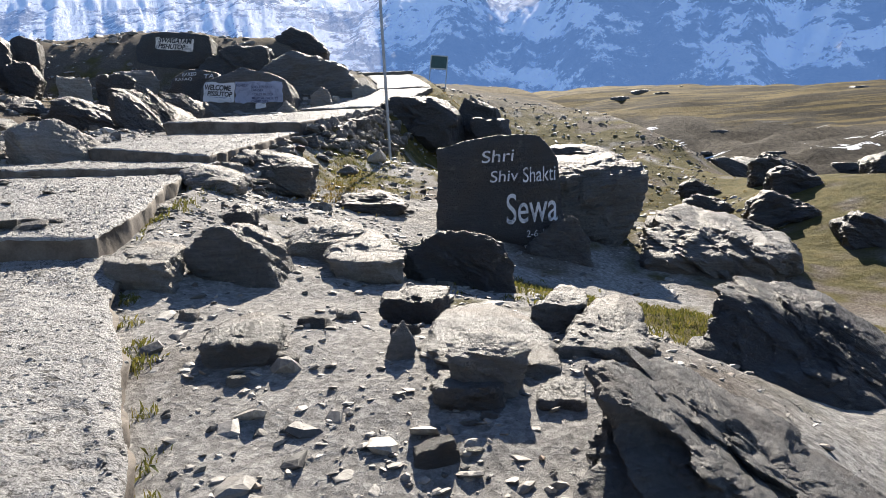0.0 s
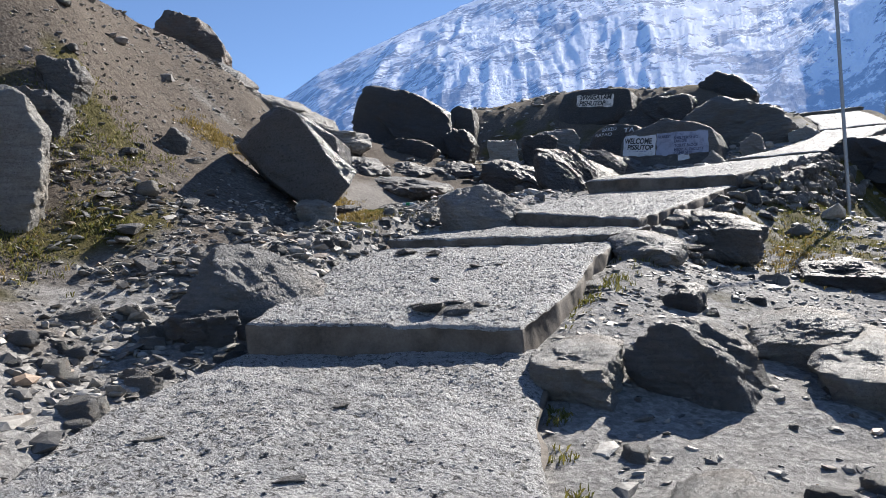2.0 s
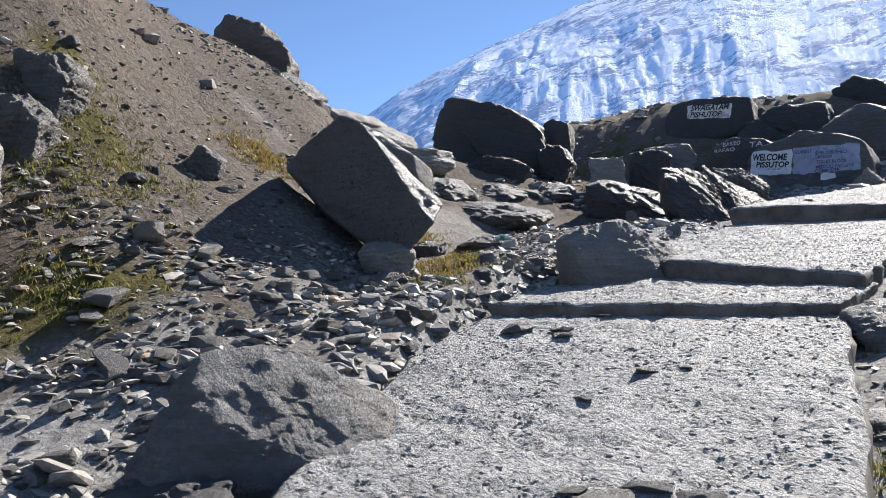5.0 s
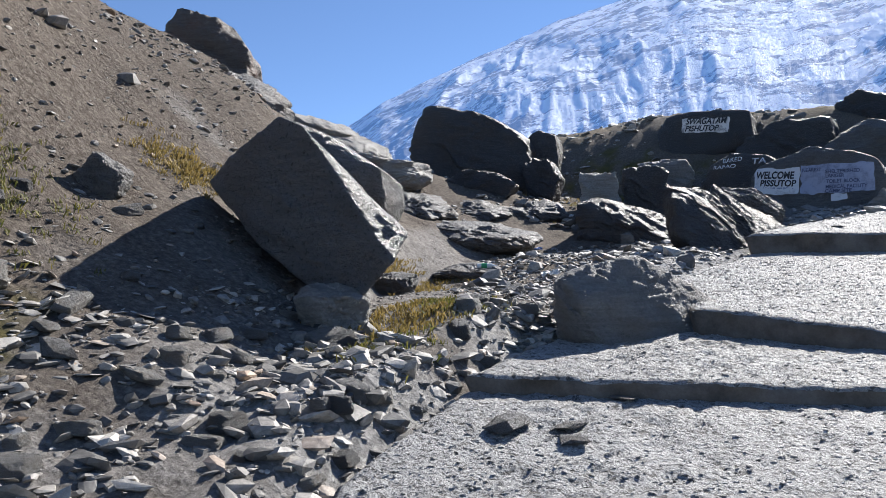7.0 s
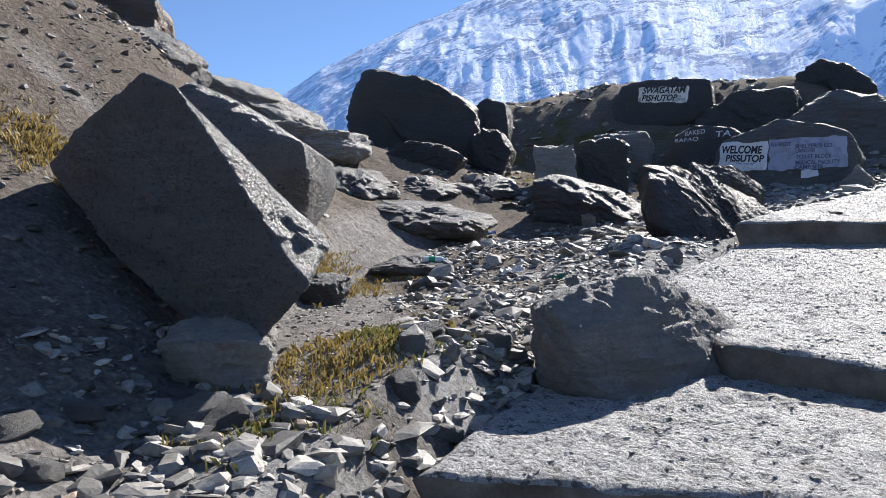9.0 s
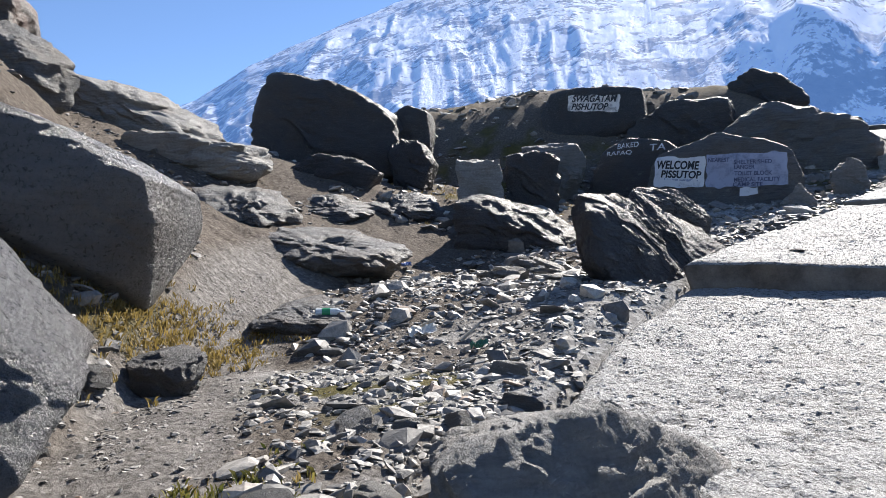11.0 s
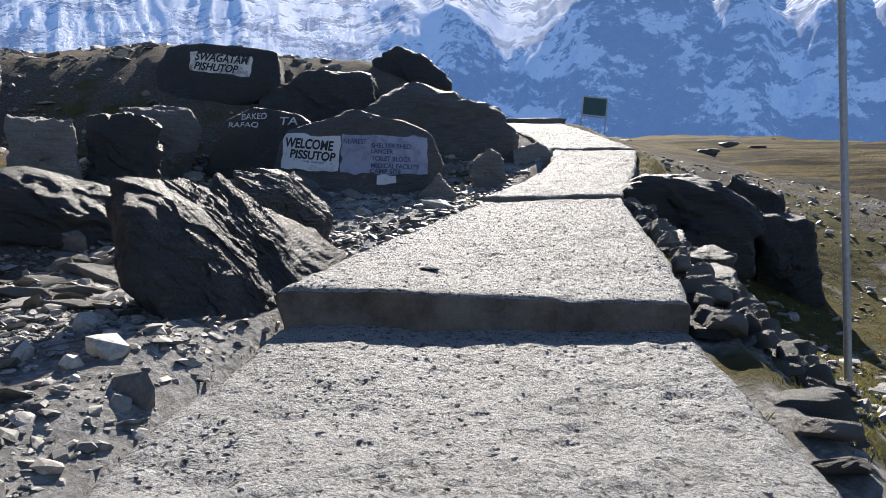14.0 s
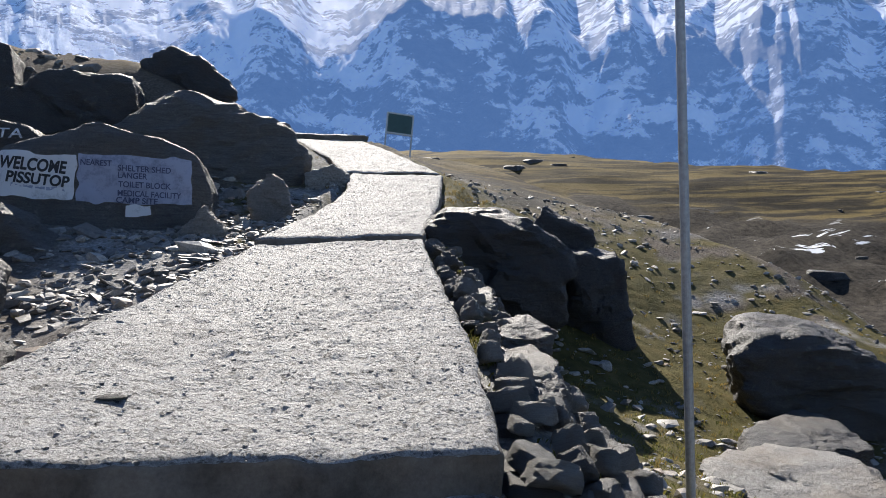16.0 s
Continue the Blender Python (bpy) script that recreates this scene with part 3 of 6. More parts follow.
def cut_rock(corners, level, seed, strata, rough=1.0, sharp=26.0, facets=12):
    """A broken rock: the hull of its corners with worn edges, split along its layers."""
    corners = np.array(corners, float)
    mid = corners.mean(0)
    corners = corners - mid
    size = np.maximum(corners.max(0) - corners.min(0), 0.02) / 2
    n, d = hull_planes(corners)
    r = np.random.default_rng(seed)
    chips = r.normal(0, 1, (facets, 3))
    chips /= np.linalg.norm(chips, axis=1, keepdims=True)
    n = np.concatenate((n, chips))
    d = np.concatenate((d, (corners @ chips.T).max(0) * r.uniform(0.9, 0.985, facets)))
    d = np.maximum(d, 0.03 * size.min())
    dirs, faces = ball(level)
    ways = dirs * size
    ways = ways / np.linalg.norm(ways, axis=1, keepdims=True)
    inv = np.maximum(ways @ n.T, 0) / d
    p = sharp * 1.6
    r = 1.0 / (np.sum(inv ** p, 1) ** (1 / p))
    pts = ways * r[:, None]
    scale = float(np.cbrt(size.prod()))
    k = 1.0 / scale
    q = pts + mid + seed * 3.7
    strata = np.array(strata, float) / np.linalg.norm(strata)
    warp = fractal(q[:, 0] * k * 0.8, q[:, 1] * k * 0.8, q[:, 2] * k * 0.8, seed, 3)
    ledge = 0
    for dense, share in ((7.0, 1.0), (19.0, 0.45)):
        along = (pts @ strata) * k * dense + warp * 1.7
        layer = np.floor(along)
        now = lattice(layer.astype(np.int64), 0, 0, seed) - 0.5
        before = lattice(layer.astype(np.int64) - 1, 0, 0, seed) - 0.5
        soft = smooth((along - layer) * 6)
        ledge = ledge + share * (before * (1 - soft) + now * soft)
    side_on = 1 - 0.8 * np.abs(ways @ strata)
    across = np.cross(strata, (0.31, 0.9, 0.3))
    across /= np.linalg.norm(across)
    frame_q = np.stack((pts @ across, pts @ np.cross(strata, across), pts @ strata), -1) * k
    frame_q = frame_q + 0.18 * np.stack([fractal(q[:, 0] * k * 2.2, q[:, 1] * k * 2.2, q[:, 2] * k * 2.2, seed + 60 + j, 3) for j in range(3)], -1)
    blocks = 0
    for scale_xy, scale_n, share, depth in ((1.0, 2.3, 0.15, 0.035), (2.6, 7.5, 0.075, 0.02), (6.5, 19.0, 0.03, 0.01))[:1 if level < 4 else 2 if level < 6 else 3]:
        offset, crack = fracture(frame_q * (scale_xy, scale_xy, scale_n) + seed * 1.37, seed + int(scale_n))
        blocks = blocks + share * offset - depth * crack
    coarse = fractal(q[:, 0] * k * 1.6, q[:, 1] * k * 1.6, q[:, 2] * k * 1.6, seed + 40, 4, True)
    fine = fractal(q[:, 0] * k * 7, q[:, 1] * k * 7, q[:, 2] * k * 7, seed + 80, 4, True)
    move = rough * scale * (0.06 * ledge * side_on + 0.9 * blocks + 0.025 * (coarse - 0.2) + 0.022 * fine)
    pts = pts + ways * move[:, None] + mid
    return pts, faces


ROCKS = []
rock_count = 0


def boulder(name, base, turn, outline, back, label, shift=None):
    """A boulder from its broad face (across, up), a back face pushed away by back = (across, up, depth, scale), set into the ground.
    With shift, the back face is the broad face moved by that."""
    global rock_count
    rock_count += 1
    seed = rock_count
    bx, by, bz = base
    du, dv, deep, k = back
    low = float(ground_z(bx, by)) - bz - 0.12
    us, vs = [c[0] for c in outline], [c[2] for c in outline]
    tall, wide = max(vs), max(us) - min(us)
    face = [(u, y, min(v, low) if (v < 0.12 * tall and low < v and "leaning on" not in label) else v) for u, y, v in outline]
    cu, cv = (max(us) + min(us)) / 2, tall / 2
    # a slight belly: the middle of the face stands a little before its rim
    front = [(cu + (u - cu) * 0.8, y - 0.035 * wide, cv + (v - cv) * 0.8) for u, y, v in face if y < 0.2 * wide]
    if shift:
        front = []
    elif "ribbed" in label:
        front = [(cu + (u - cu) * 0.86 - 0.05, y - 0.3, cv + (v - cv) * 0.82 - 0.12) for u, y, v in face]
    elif "boulder abutting" in label:
        front = [(cu + (u - cu) * 0.7 - 0.1, y - 0.18, cv + (v - cv) * 0.65 - 0.1) for u, y, v in face[::2]]
    rear = [(cu + (u - cu) * k + du, y + deep, cv + (v - cv) * k + dv) for u, y, v in face]
    rear += [(u * 0.6, deep * 0.7, min(low, 0) - 0.1) for u in (min(us), max(us))]
    if shift:
        rear = [(u + shift[0], y + shift[1], v + shift[2]) for u, y, v in face]
    turn_m = pose(0, 0, 0, 0, 0, turn)
    corners = [turn_m @ Vector(c) for c in face + front + rear]
    big, dist = max(wide, tall), math.hypot(bx + 3, by - 6)
    near = any(w in label for w in ("leaning on", "pyramid", "lumpy", "ribbed", "outcrop beside", "split flanks"))
    level = 7 if near else 6 if big > 0.75 and dist < 10.5 else 5 if big > 0.3 else 4
    strata = ((0.5, 0.1, 0.85), (-0.3, 0.2, 0.93), (0.62, -0.1, 0.78), (0.25, 0.3, 0.9))[seed % 4]
    if "outcrop beside" in label:
        strata = (0.55, -0.25, 0.8)
    if "ribbed" in label:
        strata = (-0.12, 0.9, 0.375)
    pts, faces = cut_rock(corners, level, seed, strata, 0.8 if "ribbed" in label else 0.3 if name == "painted_boulder" else 0.55 if "abutting" in label or "jutting" in label else 0.22 if "leaning on" in label else 1.5 if "outcrop beside" in label else 0.55 if "square" in label else 1.4 if "ledge" in label or "behind the leaning" in label else 0.95 if big > 1.0 else 1.1, 34, 0 if "leaning on" in label else 0 if name == "painted_boulder" else 3 if "square" in label else 9)
    if "leaning on" in label:
        mat = slate_smooth
    elif "pale" in label or "abutting" in label or "concrete" in label:
        mat = slate_pale
    # dark boulders, and shaded ones whose shade is put into a darker colour
    elif "black" in label or "dark" in label or "shaded" in label:
        mat = slate_dark_shaded
    elif "brown" in label:
        mat = slate_brown
    else:
        mat = slate
    me = mesh_from(name, pts, faces, mat)
    me.set_sharp_from_angle(angle=radians(32))
    ob = new(name, me)
    ob.location = base
    tagged(ob, label, "boulder" if "boulder" in name else "rock")
    ROCKS.append(ob)
    return ob


# ---- concrete path ----
path = tagged(new("pavement"), "stepped path of rough cast concrete slabs", "path", kind="structure")


def edge_line(line, t):
    line = np.array(line, float)
    run = np.concatenate(([0], np.cumsum(np.linalg.norm(np.diff(line[:, :2], axis=0), axis=1))))
    t = np.asarray(t) * run[-1]
    return np.stack([np.interp(t, run, line[:, i]) for i in range(3)], -1)


SLABS = []


def slab(left, right, deep, seed, step=0.045):
    """One cast slab between its left and right edge lines, given from the lower end to the upper end."""
    length = max(np.linalg.norm(np.diff(np.array(e, float)[:, :2], axis=0), axis=1).sum() for e in (left, right))
    width = np.linalg.norm(np.array(left[0])[:2] - np.array(right[0])[:2])
    nv, nu = int(length / step) + 2, int(width / step) + 2
    t = np.linspace(0, 1, nv)
    a, b = edge_line(left, t), edge_line(right, t)
    a[:, 0] += 0.05 * fractal(t * length * 1.7, 0.3, 0, seed, 4)
    b[:, 0] += 0.035 * fractal(t * length * 2.3, 0.7, 0, seed + 5, 4)
    s = np.linspace(0, 1, nu)
    p = a[None] * (1 - s[:, None, None]) + b[None] * s[:, None, None]
    end = np.exp(-t / 0.02)[None, :] * 0.06 * fractal(s * width * 2.2, 0.1, 0, seed + 9, 4)[:, None]
    p[..., 1] += end
    x, y = p[..., 0], p[..., 1]
    edge = np.minimum(np.minimum(s, 1 - s)[:, None] * width, np.minimum(t, 1 - t)[None] * length)
    p[..., 2] += 0.018 * fractal(x * 1.5, y * 1.5, 0, seed + 1, 3) + 0.012 * fractal(x * 9, y * 9, 0, seed + 2, 3) - 0.025 * np.exp(-edge / 0.02)
    # pits and lumps where the mix was thrown on roughly
    patch = 0.45 + 0.55 * smooth(0.5 + 1.3 * fractal(x * 1.1, y * 1.1, 0, seed + 12, 3))
    p[..., 2] -= patch * 0.016 * smooth((fractal(x * 11, y * 13, 0, seed + 14, 3) - 0.08) / 0.3) * smooth(edge / 0.06)
    if step < 0.04:
        p[..., 2] += 0.005 * fractal(x * 13, y * 17, 0, seed + 4, 3, True) + 0.0025 * grain(x * 30, y * 36, 0, seed + 6)
    verts, faces = list(p.reshape(-1, 3)), []
    i = np.arange(nu * nv).reshape(nu, nv)
    faces += np.stack((i[:-1, :-1], i[1:, :-1], i[1:, 1:], i[:-1, 1:]), -1).reshape(-1, 4).tolist()
    on_top = len(faces)
    rim = list(i[:, 0]) + list(i[-1, 1:]) + list(i[-2::-1, -1]) + list(i[0, -2:0:-1])
    previous = rim
    for level in (0.06, 0.5, 1.0):
        start = len(verts)
        for j in rim:
            v = verts[j].copy()
            n = float(grain(v[0] * 5, v[1] * 5, level * 3, seed + 3))
            v[2] -= deep * level
            v[0] += 0.035 * n
            v[1] += 0.035 * n
            verts.append(v)
        now = list(range(start, start + len(rim)))
        m = len(rim)
        faces += [(previous[j], now[j], now[(j + 1) % m], previous[(j + 1) % m]) for j in range(m)]
        previous = now
    me = mesh_from("slab", verts, faces, concrete)
    me.materials.append(cast_side)
    me.polygons.foreach_set("material_index", [0] * on_top + [1] * (len(faces) - on_top))
    bm = bmesh.new()
    bm.from_mesh(me)
    bmesh.ops.recalc_face_normals(bm, faces=bm.faces)
    bm.to_mesh(me)
    bm.free()
    ob = new("slab", me)
    ob.parent = path
    SLABS.append(ob)
    return ob


slab([(-0.9, -3.0, -0.55), (-2.4, 0.8, 0.3), (-3.6, 2.6, 0.78), (-4.25, 3.9, 1.04), (-4.4, 5.3, 1.27)],
     [(0.75, -3.0, -0.6), (-0.25, 0.5, 0.12), (-1.12, 2.55, 0.55), (-1.62, 3.75, 0.79), (-2.1, 4.75, 0.99), (-2.45, 5.8, 1.24)], 0.22, 11, 0.024)
slab([(-4.3, 5.08, 1.45), (-4.75, 6.1, 1.62), (-5.1, 7.0, 1.82), (-5.45, 8.6, 2.05)],
     [(-2.55, 5.66, 1.38), (-2.62, 6.8, 1.6), (-2.85, 8.0, 1.86), (-3.0, 9.3, 2.03)], 0.34, 22, 0.022)
slab([(-5.4, 8.42, 2.14), (-5.5, 10.4, 2.36)], [(-3.05, 9.12, 2.1), (-2.95, 10.3, 2.24)], 0.2, 33, 0.024)
slab([(-4.55, 10.2, 2.5), (-5.45, 11.3, 2.62), (-5.5, 12.9, 2.82), (-5.2, 14.95, 3.14)],
     [(-3.0, 9.98, 2.3), (-2.85, 12.0, 2.62), (-2.75, 14.0, 2.94), (-2.65, 15.0, 3.08)], 0.4, 44, 0.028)
slab([(-5.22, 14.76, 3.36), (-4.85, 16.1, 3.58), (-4.2, 18.4, 3.88), (-3.62, 20.25, 4.16)],
     [(-2.66, 14.82, 3.25), (-2.3, 16.5, 3.52), (-2.0, 18.5, 3.84), (-1.68, 20.6, 4.22)], 0.42, 55, 0.03)
slab([(-3.6, 20.28, 4.24), (-2.85, 22.0, 4.58), (-2.25, 23.6, 4.95), (-1.85, 25.4, 5.45)],
     [(-1.68, 20.63, 4.27), (-1.2, 22.0, 4.55), (-0.7, 23.5, 4.92), (-0.15, 25.5, 5.45)], 0.34, 66)
slab([(-1.95, 25.45, 5.5), (-2.15, 27.4, 6.02), (-2.65, 29.5, 6.63)], [(-0.2, 25.6, 5.5), (-0.5, 27.4, 6.02), (-1.0, 29.6, 6.63)], 0.2, 77)
slab([(-3.0, 29.5, 6.76), (-4.8, 32, 7.2)], [(-0.9, 29.65, 6.76), (-3.2, 33, 7.3)], 0.2, 88)


# ---- boulders ----
boulder("boulder", (0.92, 2.55, 0.15), 0, [(-0.65, -0.49, 0.47), (-0.43, -0.07, 0.78), (-0.34, -0.18, 0.69), (-0.24, -0.49, 0.48), (-0.27, 0.33, 0.73), (0.03, 0.62, 0.61), (0.53, 0.7, 0.27), (0.87, 0.59, 0.09), (0.91, 0.19, 0.0), (0.23, -0.6, 0.2), (-0.65, -0.6, 0.25)], (0.2, -0.15, 0.3, 0.85), "rough layered slate outcrop beside the path, moss-specked")
boulder("boulder", (2.22, 4.56, -0.25), 0, [(-0.83, -0.19, 0.89), (-0.65, 0.03, 1.15), (-0.32, 0.22, 1.09), (0.31, 0.42, 0.93), (0.54, 0.41, 0.76), (0.95, 0.18, 0.31), (0.83, -0.23, 0.0), (-0.14, -0.43, 0.12), (-0.68, -0.41, 0.48)], (0.4, 0.05, 1.0, 0.92), "broad dark slate boulder with split flanks")
boulder("boulder", (-13.23, 10.18, 6.38), 34, [(-0.45, -0.03, 0.61), (0.16, -0.01, 0.33), (0.45, 0.02, 0.0), (-0.15, 0.01, 0.07)], (0.2, 0.0, 0.8, 0.85), "pale rock ledge on the crest of the slope")
boulder("boulder", (-12.91, 10.80, 5.90), 34, [(-0.72, -0.02, 0.55), (0.03, -0.02, 0.5), (0.68, 0.01, 0.19), (0.46, 0.02, 0.0), (-0.45, 0.0, 0.23)], (0.3, 0.05, 0.8, 0.85), "dark rock ledge on the crest of the slope")
boulder("boulder", (-13.12, 12.73, 5.62), 34, [(-0.62, -0.03, 0.75), (-0.07, -0.02, 0.63), (0.61, 0.01, 0.18), (0.43, 0.03, 0.0), (-0.35, 0.0, 0.36)], (0.3, 0.05, 0.8, 0.85), "dark rock ledge below the crest rock")
boulder("boulder", (0.13, 6.29, 0.70), 0, [(-0.53, 0.01, 0.42), (-0.25, 0.01, 0.56), (0.03, 0.02, 0.59), (0.34, 0.01, 0.45), (0.44, -0.0, 0.26), (0.41, -0.02, 0.01), (0.04, -0.02, 0.0), (-0.48, -0.01, 0.14)], (0.1, 0.0, 0.6, 0.8), "black shaded boulder on gravel")
boulder("painted_boulder", (0.90, 10.23, 0.87), 0, [(-0.96, 0.03, 1.39), (-0.51, 0.03, 1.5), (-0.2, 0.03, 1.54), (0.39, 0.03, 1.49), (0.64, 0.02, 1.25), (0.71, -0.02, 0.5), (0.7, -0.04, 0.05), (0.25, -0.05, 0.0), (-1.02, -0.03, 0.29)], (0.2, 0.0, 0.9, 0.85), "upright dark slate boulder with white painted writing")
boulder("boulder", (1.54, 9.89, 0.66), 0, [(-0.08, 0.01, 0.57), (0.17, 0.02, 0.6), (0.34, 0.0, 0.3), (0.36, -0.02, 0.0), (-0.29, -0.02, 0.0), (-0.5, 0.0, 0.3)], (0.1, 0.0, 0.5, 0.8), "low grey rock at the foot of the painted boulder")
boulder("boulder", (2.22, 10.82, 0.85), 0, [(-0.6, 0.02, 0.99), (0.18, 0.01, 0.67), (0.69, 0.02, 1.01), (0.6, -0.01, 0.42), (0.19, -0.03, 0.0), (-0.44, -0.01, 0.27), (-0.62, -0.0, 0.52)], (-0.15, 0.42, 1.6, 0.95), "slanted flat-topped slate block in the grass")
boulder("boulder", (3.74, 10.98, -0.05), 0, [(-0.6, 1.45, 0.89), (-0.43, 0.44, 1.29), (0.84, 1.38, 1.0), (0.76, -0.81, 0.56), (0.8, -0.84, 0.0), (-0.09, -0.83, 0.16), (-1.27, -0.81, 0.48), (-1.1, -0.8, 0.71), (0.67, -0.8, 0.63)], (0.7, 0.15, 1.2, 0.9), "long dipping slate ledge on the grassy slope")
boulder("boulder", (-1.57, 5.59, 0.95), 0, [(-0.35, 0.0, 0.28), (-0.16, 0.01, 0.45), (-0.04, 0.01, 0.47), (0.26, 0.0, 0.23), (0.4, -0.01, 0.01), (0.13, -0.01, 0.0), (-0.24, -0.01, 0.09)], (0.1, 0.06, 0.5, 0.75), "grey wedge-shaped boulder with a bright slanting side")
boulder("boulder", (-0.68, 6.31, 0.89), 0, [(-0.38, 0.32, 0.23), (-0.23, 0.33, 0.33), (0.04, 0.33, 0.35), (0.35, -0.22, 0.2), (0.36, -0.38, 0.0), (-0.15, -0.38, 0.05), (-0.22, -0.37, 0.21), (0.31, -0.37, 0.18)], (-0.05, 0.1, 0.5, 0.85), "flat-topped pale grey rock on gravel")
boulder("boulder", (-1.09, 6.79, 1.11), 0, [(-0.39, 0.4, 0.19), (-0.05, 0.09, 0.24), (0.24, 0.41, 0.16), (0.39, -0.3, 0.06), (0.05, -0.3, 0.0), (-0.24, -0.3, 0.04), (-0.2, -0.3, 0.11), (0.34, -0.3, 0.09)], (0.05, 0.08, 0.4, 0.85), "flat pale grey rock on gravel")
boulder("boulder", (-1.15, 4.07, 0.67), 0, [(-0.15, -0.15, 0.16), (-0.21, 0.3, 0.16), (0.01, 0.3, 0.2), (0.23, 0.03, 0.15), (0.27, -0.16, 0.04), (-0.0, -0.16, 0.0), (-0.14, -0.16, 0.06), (-0.12, -0.15, 0.15), (0.24, -0.15, 0.14)], (0.02, 0.05, 0.22, 0.8), "rounded grey rock on bare ground")
boulder("stone", (-0.25, 3.95, 0.66), 0, [(-0.13, -0.0, 0.01), (-0.05, 0.0, 0.15), (0.02, 0.01, 0.23), (0.08, 0.0, 0.12), (0.08, -0.01, 0.0)], (0.0, 0.02, 0.12, 0.6), "pointed pale stone standing upright")
boulder("boulder", (0.21, 4.11, 0.55), 0, [(-0.39, 0.11, 0.16), (-0.28, 0.41, 0.27), (-0.01, 0.41, 0.29), (0.3, 0.27, 0.17), (0.35, -0.4, 0.09), (0.23, -0.4, 0.0), (-0.2, -0.39, 0.13), (-0.31, -0.39, 0.16), (0.29, -0.39, 0.13)], (0.08, 0.05, 0.35, 0.8), "pale weathered rock with cracked layers")
boulder("stone", (0.08, 3.47, 0.56), 0, [(-0.19, 0.05, 0.1), (-0.02, 0.12, 0.1), (0.17, 0.04, 0.1), (0.17, -0.11, 0.0), (-0.13, -0.11, 0.04), (-0.15, -0.1, 0.1), (0.14, -0.1, 0.09)], (0.05, 0.02, 0.2, 0.85), "layered slate stone on gravel")
boulder("stone", (0.49, 3.45, 0.50), 0, [(-0.11, -0.01, 0.09), (0.0, 0.14, 0.1), (0.11, 0.1, 0.09), (0.1, -0.11, 0.01), (-0.1, -0.11, 0.0), (-0.11, -0.11, 0.09), (0.09, -0.11, 0.08)], (0.05, 0.03, 0.2, 0.85), "layered slate stone on gravel")
boulder("stone", (0.16, 3.55, 0.72), 0, [(-0.19, 0.01, 0.07), (0.05, 0.22, 0.08), (0.2, -0.06, 0.07), (0.11, -0.09, 0.0), (-0.18, -0.08, 0.02), (-0.16, -0.08, 0.07), (0.17, -0.08, 0.06)], (0.03, 0.04, 0.18, 0.85), "flat pale slate stone lying on a rock")
boulder("boulder", (0.85, 4.16, 0.48), 0, [(-0.32, -0.24, 0.2), (-0.03, 0.33, 0.33), (0.14, 0.33, 0.37), (0.3, 0.32, 0.3), (0.2, -0.24, 0.18), (-0.01, -0.25, 0.0), (-0.27, -0.25, 0.04), (-0.28, -0.24, 0.24), (0.16, -0.24, 0.22)], (0.15, 0.05, 0.5, 0.8), "split grey slate boulder at the grass edge")
boulder("boulder", (-2.68, 8.84, 1.73), 0, [(-0.36, 0.14, 0.31), (-0.15, 0.15, 0.37), (0.25, 0.15, 0.23), (0.37, -0.22, 0.02), (-0.12, -0.22, 0.0), (-0.2, -0.21, 0.16), (0.32, -0.21, 0.14)], (0.1, 0.05, 0.4, 0.85), "slate block beside the concrete path")
boulder("boulder", (-2.33, 10.89, 1.86), 0, [(-0.62, 0.38, 0.62), (-0.13, 0.38, 0.54), (0.58, -0.25, 0.25), (0.49, -0.26, 0.0), (-0.33, -0.26, 0.04), (-0.39, -0.24, 0.3), (0.5, -0.25, 0.26)], (0.1, 0.05, 0.5, 0.85), "slate block at the foot of the stone wall")
boulder("boulder", (-2.22, 5.52, 1.05), 0, [(-0.33, 0.19, 0.17), (-0.12, 0.2, 0.22), (0.17, 0.2, 0.15), (0.34, -0.29, 0.02), (-0.05, -0.29, 0.0), (-0.09, -0.29, 0.15), (0.31, -0.29, 0.13)], (0.02, 0.06, 0.4, 0.85), "lump of grey concrete rubble beside the slab")
boulder("boulder", (-6.92, 8.77, 2.61), 0, [(-0.86, -0.25, 0.88), (-0.55, -0.22, 1.12), (-0.15, -0.18, 1.31), (0.1, -0.21, 1.2), (0.3, -0.21, 0.96), (0.52, -0.09, 0.61), (0.66, 0.1, 0.47), (0.77, 0.17, 0.4), (0.81, -0.08, 0.18), (0.61, -0.11, -0.03), (0.35, -0.17, -0.08), (-0.3, -0.22, 0.33)], (0.0, 0.0, 0.7, 1.0), "huge grey boulder leaning on the scree slope", (-0.63, 0.62, 0.1))
boulder("boulder", (-8.51, 10.71, 3.34), 28, [(-0.61, -0.31, 0.93), (-0.34, -0.21, 1.13), (0.05, -0.01, 0.97), (0.52, 0.2, 0.66), (0.54, 0.31, 0.38), (0.25, 0.32, 0.0), (0.01, 0.01, 0.16), (-0.42, -0.3, 0.42)], (0.1, 0.0, 1.2, 0.92), "grey layered boulder behind the leaning one")
boulder("boulder", (-6.46, 8.51, 2.40), 34, [(-0.26, -0.1, 0.2), (-0.16, 0.19, 0.3), (0.03, 0.19, 0.33), (0.25, -0.1, 0.16), (0.24, -0.09, 0.0), (-0.11, -0.09, 0.04), (-0.21, -0.1, 0.19), (0.21, -0.1, 0.19)], (0.0, 0.05, 0.35, 0.85), "pale rock propped under the leaning boulder")
